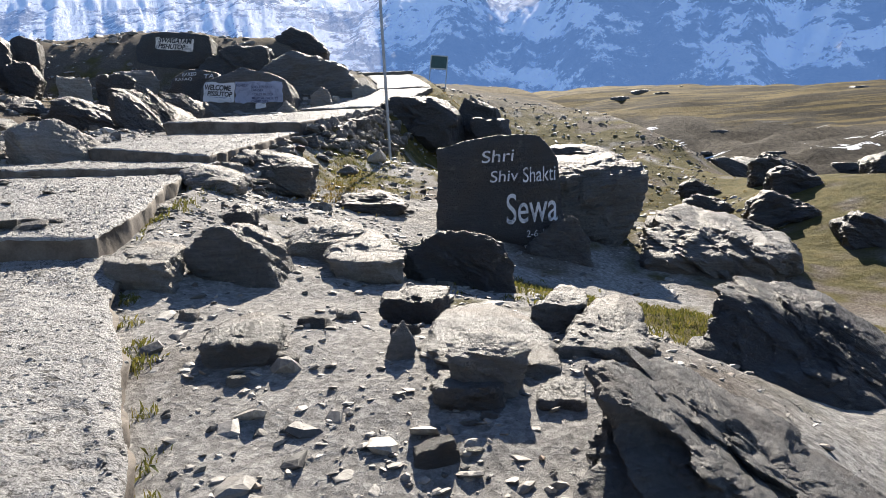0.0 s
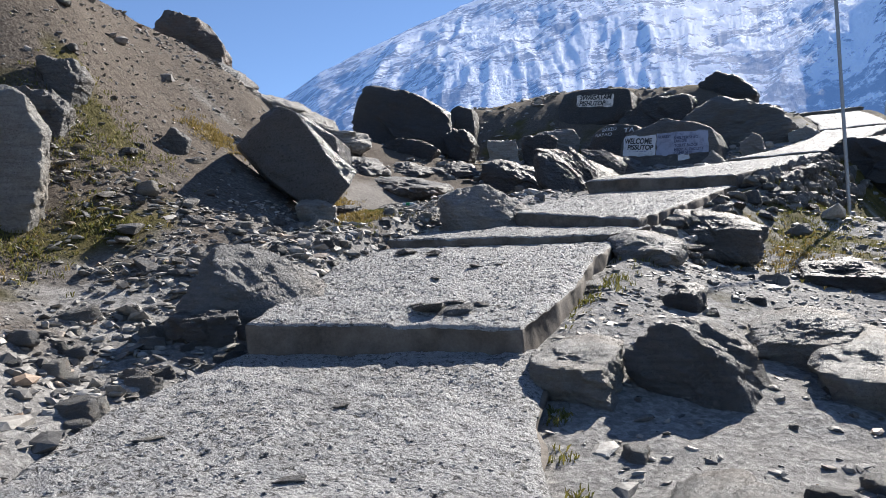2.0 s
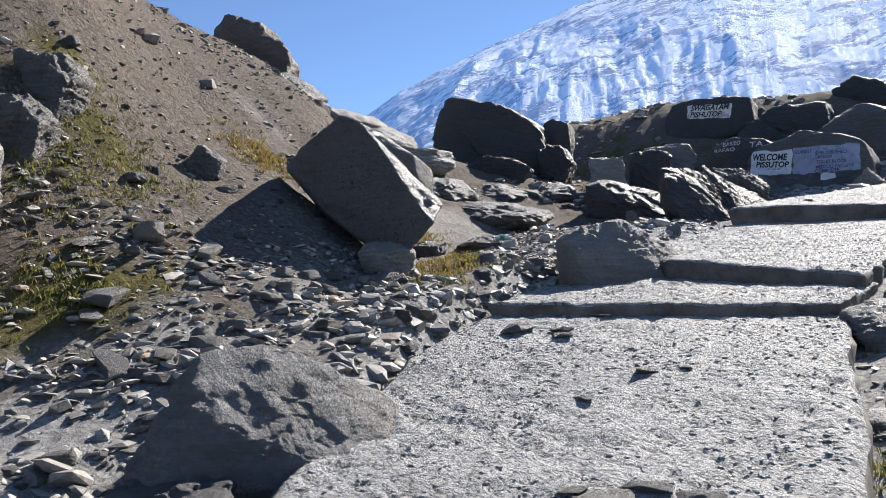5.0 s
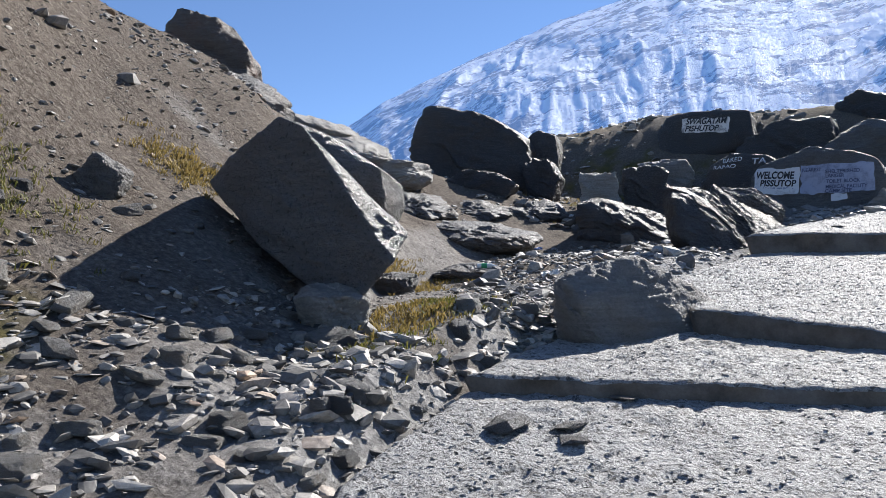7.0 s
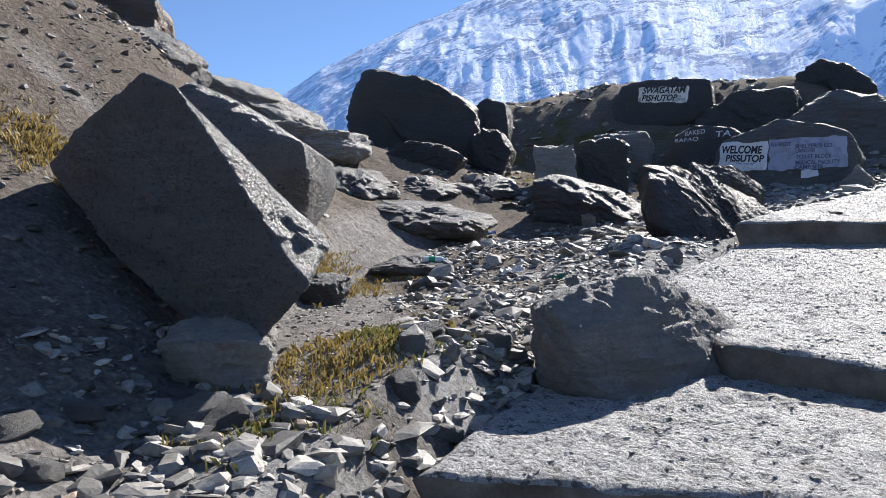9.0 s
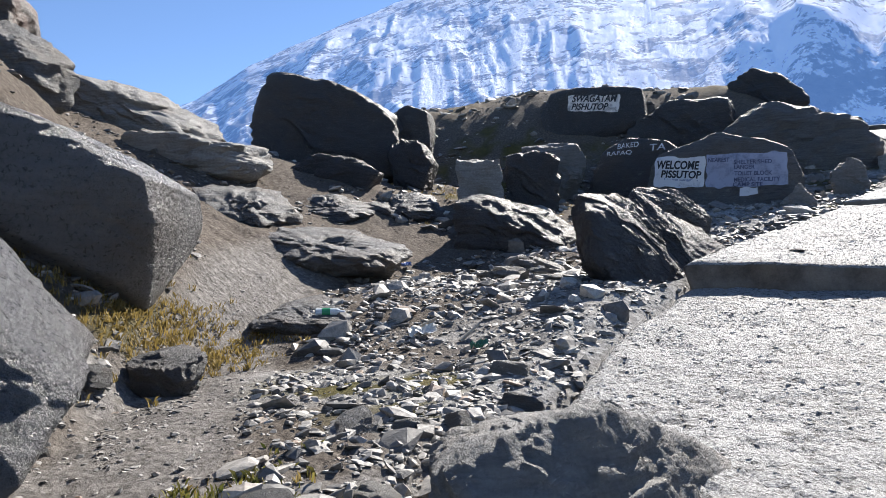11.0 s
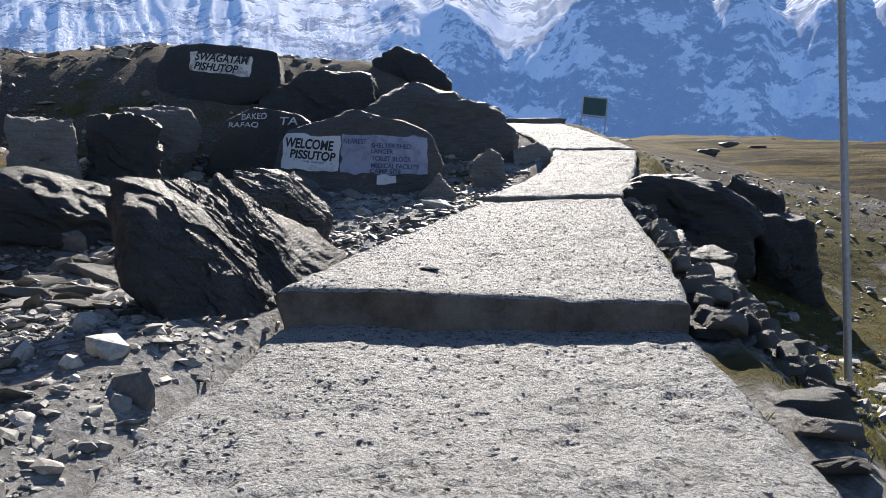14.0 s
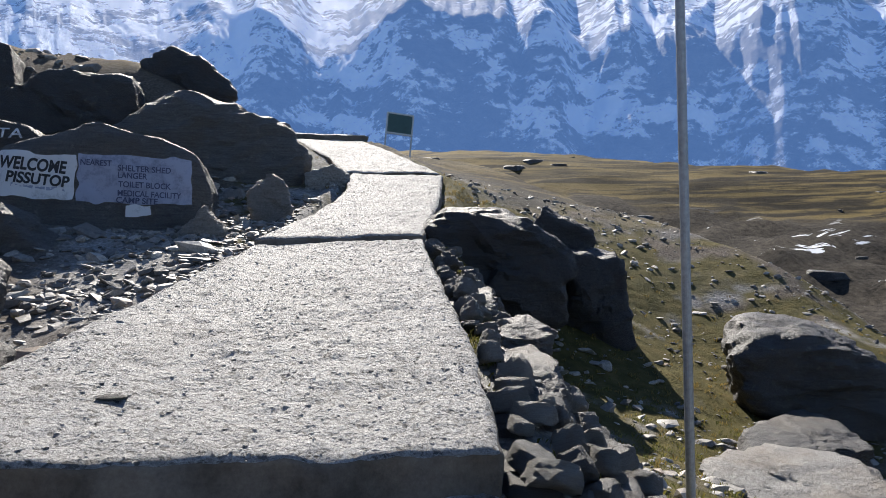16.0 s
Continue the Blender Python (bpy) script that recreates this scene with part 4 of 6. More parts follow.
boulder("boulder", (-6.51, 8.48, 2.16), 34, [(-0.47, 0.44, 0.2), (-0.08, 0.09, 0.28), (0.39, 0.46, 0.23), (0.42, -0.33, 0.08), (-0.01, -0.33, 0.0), (-0.25, -0.33, 0.05), (-0.23, -0.34, 0.16), (0.38, -0.34, 0.15)], (-0.02, 0.08, 0.4, 0.9), "flat-topped mossy rock on the gully edge")
boulder("boulder", (-13.01, 20.49, 5.32), 24, [(-1.46, 0.0, 1.05), (-1.27, -0.01, 1.62), (-0.97, -0.03, 2.15), (-0.45, -0.03, 2.12), (0.46, -0.02, 1.86), (1.48, -0.01, 1.32), (1.58, 0.0, 1.03), (1.52, 0.03, 0.0), (0.41, 0.03, 0.03), (-1.3, 0.03, 0.3)], (0.5, 0.1, 2.2, 0.85), "massive dark square boulder on the skyline")
boulder("boulder", (-11.84, 22.33, 6.15), 24, [(-0.43, -0.0, 0.62), (-0.06, -0.01, 0.86), (0.37, -0.01, 0.72), (0.44, 0.01, 0.16), (-0.33, 0.01, 0.0)], (0.2, 0.05, 0.8, 0.85), "dark boulder beside the square one")
boulder("boulder", (-4.94, 10.07, 2.12), 34, [(-0.67, -0.2, 0.59), (-0.57, -0.15, 0.66), (-0.36, -0.11, 0.72), (-0.02, -0.01, 0.75), (0.32, 0.2, 0.62), (0.81, 0.42, 0.35), (0.78, 0.24, 0.1), (0.54, -0.06, 0.0), (-0.2, -0.16, 0.07), (-0.64, -0.17, 0.18)], (-0.05, -0.02, 0.5, 0.85), "grey lumpy boulder abutting the concrete path")
boulder("boulder", (-8.07, 18.34, 3.55), 24, [(-0.94, -0.44, 0.85), (-0.56, -0.24, 0.96), (-0.12, 0.06, 0.79), (0.82, 0.67, 0.57), (1.11, 0.58, 0.27), (0.68, -0.11, 0.0), (-1.0, -0.52, 0.08)], (0.1, -0.1, 1.0, 0.85), "layered dark slate boulder in the gully")
boulder("boulder", (-5.71, 15.42, 3.16), 24, [(-0.77, -0.39, 0.86), (-0.47, -0.19, 0.94), (0.0, 0.21, 0.9), (0.69, 0.71, 0.65), (1.21, 0.92, 0.35), (0.47, -0.17, 0.0), (-0.39, -0.57, 0.03), (-0.75, -0.53, 0.33)], (0.1, -0.1, 0.6, 0.8), "tilted dark slate boulder with ribbed bright top")
boulder("boulder", (-5.72, 17.07, 3.85), 24, [(-0.37, -0.01, 0.43), (0.07, -0.01, 0.4), (0.52, 0.0, 0.08), (0.13, 0.01, 0.0), (-0.35, 0.0, 0.12)], (0.2, 0.05, 0.5, 0.85), "smooth grey slab leaning behind the ribbed boulder")
boulder("boulder", (-8.58, 20.79, 4.57), 24, [(-0.52, -0.01, 0.89), (0.07, -0.01, 0.97), (0.48, -0.01, 0.76), (0.44, 0.01, 0.06), (-0.47, 0.02, 0.0)], (0.1, 0.05, 0.8, 0.85), "blocky dark boulder among the gully rocks")
boulder("boulder", (-8.37, 22.19, 5.30), 24, [(-0.55, -0.01, 0.45), (0.35, -0.01, 0.49), (0.47, 0.0, 0.15), (-0.28, 0.01, 0.0)], (-0.3, 0.2, 1.0, 0.9), "flat pale-topped slab on blocks")
boulder("boulder", (-9.23, 19.84, 4.74), 24, [(-0.42, -0.01, 0.51), (0.34, -0.01, 0.54), (0.44, 0.01, 0.0), (-0.36, 0.01, 0.02)], (0.05, 0.12, 0.8, 0.85), "pale-topped blocky rock in the gully")
boulder("boulder", (-11.36, 18.43, 4.67), 24, [(-0.85, -0.0, 0.47), (-0.27, -0.01, 0.74), (0.49, -0.01, 0.57), (0.76, -0.0, 0.38), (0.53, 0.01, 0.0), (-0.67, 0.01, 0.03)], (0.2, 0.06, 0.9, 0.85), "dark angular boulder below the skyline block")
boulder("boulder", (-11.06, 20.75, 5.01), 24, [(-0.41, -0.01, 0.84), (0.16, -0.01, 0.94), (0.41, 0.0, 0.44), (0.19, 0.01, 0.0), (-0.36, 0.01, 0.12)], (0.2, 0.05, 0.8, 0.85), "dark angular boulder below the skyline")
boulder("boulder", (-9.48, 15.03, 3.31), 24, [(-0.65, 0.31, 0.59), (-0.03, 0.33, 0.49), (0.92, -0.48, 0.06), (0.35, -0.48, 0.0), (-0.59, 0.32, 0.3), (-0.36, -0.49, 0.23), (0.81, -0.49, 0.2)], (0.35, 0.15, 0.7, 0.9), "dipping slate ledge in the gully")
boulder("boulder", (-10.91, 15.18, 3.76), 24, [(-0.61, 0.33, 0.83), (0.06, 0.35, 0.72), (0.59, -0.23, 0.2), (0.27, -0.22, 0.0), (-0.32, -0.23, 0.33), (-0.34, -0.23, 0.35), (0.52, -0.23, 0.33)], (0.35, 0.12, 0.8, 0.9), "dipping slate ledge in the gully")
boulder("boulder", (-10.86, 17.10, 4.01), 24, [(-0.56, 0.39, 0.54), (0.23, 0.39, 0.56), (0.69, -0.26, 0.15), (0.06, -0.26, 0.0), (-0.43, -0.26, 0.14), (-0.34, -0.26, 0.23), (0.6, -0.26, 0.21)], (0.3, 0.1, 0.7, 0.9), "broken slate ledge in the gully")
boulder("boulder", (-10.25, 18.45, 4.08), 24, [(-0.73, -0.34, 0.16), (-0.45, 0.51, 0.53), (0.42, 0.51, 0.62), (0.7, -0.34, 0.21), (0.07, -0.33, 0.0), (-0.62, -0.34, 0.26), (0.59, -0.34, 0.23)], (0.3, 0.06, 0.7, 0.85), "broken slate ledge in the gully")
boulder("stone", (-8.36, 13.04, 2.83), 24, [(-0.51, 0.57, 0.13), (-0.01, 0.58, 0.22), (0.63, -0.39, 0.05), (0.16, -0.38, 0.0), (-0.26, -0.39, 0.08), (-0.2, -0.39, 0.11), (0.56, -0.39, 0.09)], (0.1, 0.1, 0.4, 0.9), "thin slate slab half buried in the gully")
boulder("boulder", (-14.17, 16.24, 5.51), 24, [(-1.04, -0.01, 0.96), (-0.41, -0.02, 1.05), (1.01, 0.0, 0.35), (1.31, 0.01, 0.0), (0.1, 0.01, 0.03), (-0.96, -0.0, 0.6)], (0.5, 0.15, 1.2, 0.9), "long pale slate ledge below the skyline")
boulder("boulder", (-12.29, 15.81, 4.65), 24, [(-0.91, -0.01, 0.88), (-0.11, -0.01, 0.75), (0.86, -0.0, 0.55), (0.94, 0.01, 0.18), (0.11, 0.01, 0.0), (-0.89, 0.01, 0.19)], (0.4, 0.12, 1.0, 0.9), "pale fractured ledge beside the gully")
boulder("boulder", (-7.95, 11.00, 2.67), 24, [(-0.25, 0.09, 0.14), (-0.07, 0.23, 0.2), (0.19, 0.01, 0.14), (0.23, -0.16, 0.03), (-0.1, -0.16, 0.0), (-0.11, -0.17, 0.14), (0.22, -0.17, 0.13)], (0.1, 0.05, 0.2, 0.8), "small dark rock beside the trail")
boulder("boulder", (-14.75, 14.0, 6.50), 34, [(-1.15, -0.01, 0.95), (-0.36, -0.05, 1.72), (0.33, -0.04, 1.5), (0.9, -0.01, 0.95), (0.92, 0.04, 0.21), (0.1, 0.05, 0.0), (-0.96, 0.02, 0.39)], (0.2, 0.1, 1.3, 0.7), "jagged brown rock crowning the slope")
boulder("boulder", (-13.71, 14.11, 6.04), 34, [(-0.57, -0.04, 0.87), (0.1, -0.01, 0.54), (0.49, 0.01, 0.2), (0.4, 0.03, 0.0), (-0.42, 0.01, 0.24)], (0.4, 0.1, 0.6, 0.9), "tilted slab below the jagged crest rock")
boulder("boulder", (-7.38, 5.04, 2.32), 36, [(-0.7, -0.04, 1.24), (-0.15, -0.04, 1.25), (0.31, -0.03, 1.15), (0.55, -0.01, 0.75), (0.48, 0.01, 0.37), (0.34, 0.04, 0.01), (-0.1, 0.04, 0.0), (-0.73, 0.03, 0.18)], (-0.1, 0.15, 0.7, 0.85), "large pale grey boulder jutting from the slope")
boulder("boulder", (-8.16, 6.10, 3.36), 36, [(-0.33, -0.01, 0.49), (0.02, -0.01, 0.47), (0.26, 0.0, 0.22), (0.2, 0.01, 0.02), (-0.14, 0.01, 0.0)], (0.05, 0.05, 0.4, 0.8), "angular rock stuck in the slope")
boulder("boulder", (-8.42, 6.49, 3.83), 36, [(-0.25, -0.01, 0.47), (0.08, -0.01, 0.44), (0.21, 0.0, 0.2), (0.09, 0.01, 0.0), (-0.13, 0.01, 0.13)], (0.1, 0.05, 0.4, 0.8), "angular rock stuck in the slope")
boulder("stone", (-8.23, 7.91, 3.44), 36, [(-0.2, 0.0, 0.07), (-0.01, -0.01, 0.26), (0.16, 0.0, 0.09), (0.05, 0.01, 0.0)], (0.05, 0.02, 0.3, 0.7), "small pointed rock on the slope")
boulder("stone", (-9.20, 8.43, 3.63), 34, [(-0.3, 0.0, 0.1), (-0.01, -0.01, 0.28), (0.25, 0.0, 0.1), (0.06, 0.01, 0.0)], (0.05, 0.02, 0.3, 0.7), "small pointed rock on the slope")
boulder("boulder", (-4.76, 5.64, 1.33), 36, [(-0.58, -0.22, 0.19), (-0.39, -0.14, 0.54), (-0.26, -0.1, 0.67), (0.01, 0.1, 0.67), (0.41, 0.37, 0.44), (0.65, 0.38, 0.19), (0.59, 0.08, 0.14), (0.05, -0.21, 0.0), (-0.49, -0.26, 0.02)], (0.0, -0.05, 0.4, 0.85), "grey pyramid-shaped boulder abutting the slab")
boulder("stone", (-4.86, 5.16, 1.32), 36, [(-0.2, -0.18, 0.09), (-0.23, 0.36, 0.17), (-0.03, 0.36, 0.21), (0.33, -0.18, 0.1), (0.27, -0.18, 0.0), (-0.15, -0.18, 0.01), (-0.15, -0.19, 0.16), (0.28, -0.19, 0.15)], (0.0, 0.04, 0.25, 0.8), "small grey rock at the foot of a boulder")
boulder("painted_boulder", (-5.44, 22.00, 4.01), -1, [(-1.47, -0.0, 0.49), (-1.28, -0.0, 0.83), (-1.17, 0.01, 1.41), (-0.61, 0.01, 1.46), (-0.01, 0.01, 1.74), (0.67, 0.01, 1.54), (1.13, 0.0, 1.34), (1.33, -0.0, 0.89), (1.3, -0.01, 0.42), (0.91, -0.01, 0.0), (-0.79, -0.01, 0.06)], (0.25, 0.0, 1.2, 0.85), "broad slate boulder bearing white and blue painted panels")
boulder("painted_boulder", (-7.11, 22.83, 4.52), -1, [(-1.03, -0.0, 0.32), (-0.66, 0.0, 1.19), (-0.16, 0.01, 1.43), (0.66, 0.01, 1.29), (0.98, 0.0, 0.95), (0.56, -0.01, 0.04), (-0.35, -0.01, 0.0)], (0.1, 0.0, 1.2, 0.85), "dark slate boulder with faint white painted words")
boulder("boulder", (-6.36, 20.60, 3.87), -1, [(-0.53, 0.0, 0.62), (-0.28, 0.01, 0.83), (0.24, 0.0, 0.6), (0.78, -0.0, 0.13), (0.23, -0.0, 0.0), (-0.44, -0.0, 0.12)], (0.15, 0.08, 0.5, 0.85), "smooth slanting rock before the painted panels")
boulder("boulder", (-9.11, 22.45, 4.63), -1, [(-0.64, 0.0, 0.85), (-0.36, 0.01, 1.13), (0.61, 0.01, 1.1), (0.67, -0.0, 0.22), (0.34, -0.01, 0.0), (-0.63, -0.01, 0.1)], (0.05, 0.08, 0.9, 0.85), "blocky dark boulder among the gully rocks")
boulder("boulder", (-3.37, 22.47, 4.61), -1, [(-0.3, 0.0, 0.25), (-0.17, 0.0, 0.45), (0.01, 0.0, 0.52), (0.24, 0.0, 0.38), (0.29, -0.0, 0.11), (0.16, -0.0, 0.0), (-0.24, -0.0, 0.02)], (0.0, 0.02, 0.5, 0.85), "rounded pale boulder standing beside the path")
boulder("boulder", (-4.10, 24.99, 5.01), -1, [(-1.8, 0.0, 0.93), (-1.36, 0.01, 1.51), (-0.72, 0.01, 1.85), (0.35, 0.01, 1.5), (1.1, 0.0, 1.17), (1.61, -0.0, 0.63), (1.41, -0.01, 0.1), (0.13, -0.01, 0.0), (-0.73, -0.01, 0.22)], (0.2, 0.15, 2.2, 0.8), "rough rock outcrop above the path")
boulder("boulder", (-6.73, 25.44, 5.95), -1, [(-1.2, -0.0, 0.23), (-0.86, 0.0, 0.77), (-0.09, 0.01, 1.23), (1.24, 0.01, 1.11), (1.45, -0.0, 0.2), (-0.54, -0.01, 0.0)], (0.1, 0.15, 2.0, 0.8), "shaded rock outcrop on the mound")
boulder("painted_boulder", (-8.75, 25.67, 6.44), -1, [(-1.2, 0.0, 0.74), (-0.91, 0.01, 1.22), (-0.22, 0.01, 1.32), (1.34, 0.0, 1.11), (1.47, -0.0, 0.27), (0.55, -0.01, 0.0), (-1.03, -0.01, 0.04)], (0.0, 0.1, 1.6, 0.85), "dark boulder with a white panel lettered in black")
boulder("boulder", (-4.75, 27.62, 6.91), -1, [(-0.97, 0.0, 0.89), (-0.34, 0.01, 1.29), (0.32, 0.0, 1.03), (0.92, -0.0, 0.47), (0.84, -0.01, 0.05), (-0.77, -0.01, 0.0)], (0.1, 0.05, 1.6, 0.8), "dark knob of rock on the skyline")
boulder("stone", (-4.22, 21.38, 4.11), -1, [(-0.32, 0.0, 0.2), (0.03, 0.0, 0.52), (0.3, 0.0, 0.22), (0.24, -0.0, 0.01), (-0.24, -0.0, 0.0)], (0.05, 0.05, 0.4, 0.8), "pale pointed rock at the foot of the painted boulder")
boulder("stone", (-2.36, 24.76, 5.17), -1, [(-0.4, 0.0, 0.22), (0.08, 0.0, 0.36), (0.37, 0.0, 0.18), (0.29, -0.0, 0.0), (-0.35, -0.0, 0.01)], (0.1, 0.05, 0.5, 0.8), "flat pale rock beside the path")
boulder("boulder", (-0.55, 20.92, 3.21), -1, [(-1.1, 0.0, 1.14), (-0.74, 0.01, 1.32), (0.35, 0.01, 1.25), (0.52, 0.0, 1.07), (0.93, 0.0, 0.76), (0.9, -0.01, 0.04), (0.41, -0.01, 0.0), (-0.28, -0.0, 0.4), (-0.98, 0.0, 0.79)], (0.5, 0.3, 2.2, 0.85), "dark overhanging slate outcrop below the path")
boulder("boulder", (1.07, 22.91, 3.86), -1, [(-0.58, 0.0, 0.37), (-0.26, 0.01, 0.81), (0.53, 0.0, 0.46), (0.57, -0.0, 0.13), (-0.26, -0.0, 0.0)], (0.4, 0.1, 1.2, 0.85), "dark slate outcrop on the grassy slope")
boulder("boulder", (1.42, 22.09, 2.93), -1, [(-0.53, 0.01, 1.05), (0.29, 0.01, 0.98), (0.52, -0.01, 0.08), (0.2, -0.01, 0.0), (-0.49, 0.0, 0.57)], (0.4, 0.2, 1.0, 0.85), "dark slate outcrop on the grassy slope")
boulder("boulder", (-2.06, 15.88, 2.91), -1, [(-0.25, 0.3, 0.4), (0.21, 0.29, 0.46), (0.24, 0.15, 0.3), (0.1, -0.25, 0.16), (0.1, -0.25, 0.0), (-0.39, -0.25, 0.06), (-0.38, -0.24, 0.3), (0.06, -0.24, 0.29)], (0.1, 0.1, 0.6, 0.9), "stack of flat slate ledges beside the step")
boulder("stone", (-1.86, 17.88, 3.46), -1, [(-0.24, 0.15, 0.16), (0.23, 0.15, 0.24), (0.2, -0.15, 0.05), (-0.19, -0.15, 0.0), (-0.27, -0.15, 0.12), (0.16, -0.15, 0.12)], (0.1, 0.06, 0.4, 0.9), "flat slate stone beside the path")
boulder("stone", (-1.78, 16.92, 3.38), -1, [(-0.11, 0.3, 0.09), (0.06, 0.08, 0.15), (0.21, -0.19, 0.05), (-0.16, -0.19, 0.0), (-0.23, -0.19, 0.08), (0.17, -0.19, 0.08)], (0.1, 0.06, 0.3, 0.9), "flat slate stone beside the path")
boulder("stone", (-2.14, 14.84, 2.79), -1, [(-0.23, 0.01, 0.07), (0.03, 0.25, 0.08), (0.28, 0.16, 0.07), (0.14, -0.21, 0.01), (-0.22, -0.21, 0.0), (-0.28, -0.21, 0.06), (0.1, -0.21, 0.06)], (0.1, 0.06, 0.3, 0.9), "flat mossy slab beside the path")
boulder("stone", (-1.90, 14.75, 2.54), -1, [(-0.17, 0.12, 0.12), (0.21, 0.26, 0.14), (0.12, -0.13, 0.06), (0.08, -0.13, 0.0), (-0.24, -0.13, 0.03), (-0.25, -0.13, 0.11), (0.09, -0.13, 0.11)], (0.1, 0.06, 0.3, 0.85), "pale angular rock beside the path")
boulder("boulder", (3.46, 20.17, 1.45), -14, [(-1.08, 0.0, 1.19), (-0.84, 0.0, 1.43), (0.04, 0.0, 1.36), (0.91, 0.0, 1.02), (1.5, -0.0, 0.13), (0.39, -0.0, 0.0), (-0.92, -0.0, 0.64)], (0.4, 0.3, 1.6, 0.9), "big dark slate slab lying on grass")
boulder("boulder", (0.84, 17.38, 1.85), -14, [(-0.79, -0.03, 0.15), (-0.09, 0.38, 0.17), (0.55, 0.13, 0.15), (0.92, -0.24, 0.03), (-0.59, -0.24, 0.0), (-0.72, -0.24, 0.14), (0.78, -0.24, 0.12)], (0.2, 0.1, 0.7, 0.9), "pale flat-topped slab on the slope")
boulder("boulder", (2.18, 18.60, 1.63), -14, [(-0.95, -0.17, 0.31), (0.28, 0.6, 0.37), (0.5, -0.1, 0.34), (0.57, -0.17, 0.0), (-0.4, -0.17, 0.01), (-0.83, -0.17, 0.34), (0.46, -0.17, 0.33)], (0.2, 0.1, 0.7, 0.85), "dark angular rock on the grass")
boulder("boulder", (14.72, 34.84, -0.05), -14, [(-2.58, 0.0, 2.62), (-1.88, 0.0, 3.25), (0.1, 0.0, 2.59), (2.46, -0.0, 0.98), (2.95, -0.0, 0.18), (1.06, -0.0, 0.0), (-2.1, -0.0, 1.43)], (1.0, 0.3, 3, 0.9), "huge dark slate ledge across the hollow")
boulder("stone", (-1.00, 10.73, 1.37), 0, [(-0.48, 0.32, 0.35), (0.01, 0.33, 0.39), (0.47, -0.22, 0.12), (0.27, -0.22, 0.0), (-0.27, -0.22, 0.1), (-0.35, -0.21, 0.21), (0.4, -0.21, 0.17)], (0.1, 0.05, 0.4, 0.85), "low dark slate rock on bare ground")
boulder("stone", (-1.96, 7.37, 1.42), 0, [(-0.13, -0.07, 0.08), (-0.04, 0.1, 0.17), (0.11, 0.1, 0.11), (0.13, -0.07, 0.0), (-0.08, -0.07, 0.0), (-0.11, -0.06, 0.1), (0.13, -0.07, 0.09)], (0.05, 0.03, 0.2, 0.8), "small dark stone on bare ground")
boulder("stone", (-2.68, 7.24, 1.44), 0, [(-0.14, -0.03, 0.12), (-0.04, 0.14, 0.19), (0.17, -0.03, 0.11), (0.12, -0.04, 0.0), (-0.1, -0.04, 0.01), (-0.12, -0.03, 0.12), (0.14, -0.03, 0.11)], (0.05, 0.03, 0.2, 0.8), "small grey stone beside the slab")
boulder("stone", (-0.26, 5.01, 0.80), 0, [(-0.19, -0.14, 0.1), (-0.09, 0.31, 0.1), (0.18, 0.11, 0.09), (0.21, -0.14, 0.01), (-0.11, -0.14, 0.0), (-0.16, -0.14, 0.09), (0.18, -0.14, 0.07)], (0.1, 0.02, 0.25, 0.85), "dark slate stone on gravel")
boulder("stone", (0.67, 4.67, 0.76), 0, [(-0.17, -0.09, 0.07), (0.04, 0.28, 0.13), (0.19, 0.01, 0.09), (0.09, -0.1, 0.0), (-0.14, -0.1, 0.01), (-0.15, -0.09, 0.1), (0.14, -0.09, 0.08)], (0.08, 0.03, 0.25, 0.85), "stacked slate stones on grass")


# slate ledges that break through the grassy bank, all dipping the same way
for x, y, w in ((5.2, 12.5, 1.2), (6.4, 14.2, 1.5), (5.8, 16.5, 1.3), (7.5, 16.0, 1.4), (8.2, 18.5, 1.6), (6.6, 19.5, 1.2), (9.5, 21.0, 1.8), (5.0, 14.8, 0.9), (7.0, 12.2, 1.3), (10.5, 17.5, 1.5)):
    boulder("boulder", (x, y, float(ground_z(x, y)) - 0.05), 0, [(-0.5 * w, 0.0, 0.3 * w), (-0.22 * w, 0.03, 0.42 * w), (0.25 * w, 0.0, 0.22 * w), (0.55 * w, 0.0, 0.02), (0.1 * w, 0.0, 0.0), (-0.45 * w, 0.0, 0.0)],
            (0.2 * w, 0.05, 0.8 * w, 0.9), "dark slate ledge breaking through the grassy bank")


# ---- loose stones ----
rng = np.random.default_rng(7)


def chip_mesh(seed, level=1, flatness=0.4):
    """An angular plate of slate, about 2 across."""
    r = np.random.default_rng(seed)
    n = int(r.integers(5, 8))
    a = np.sort(r.uniform(0, 1, n) * 0.6 / n + np.arange(n) / n) * 2 * math.pi
    reach = r.uniform(0.75, 1.0, n)
    rim = np.stack((np.cos(a) * reach, np.sin(a) * reach * r.uniform(0.55, 0.85)), -1)
    slope = r.normal(0, 0.12, 2)
    top = np.column_stack((rim * r.uniform(0.72, 0.9, (n, 1)), flatness * (1 + rim @ slope * 2)))
    bottom = np.column_stack((rim, np.full(n, -flatness)))
    return cut_rock(np.concatenate((top, bottom)), level, seed, (0.1, 0.1, 1), 0.5, 40, 4)


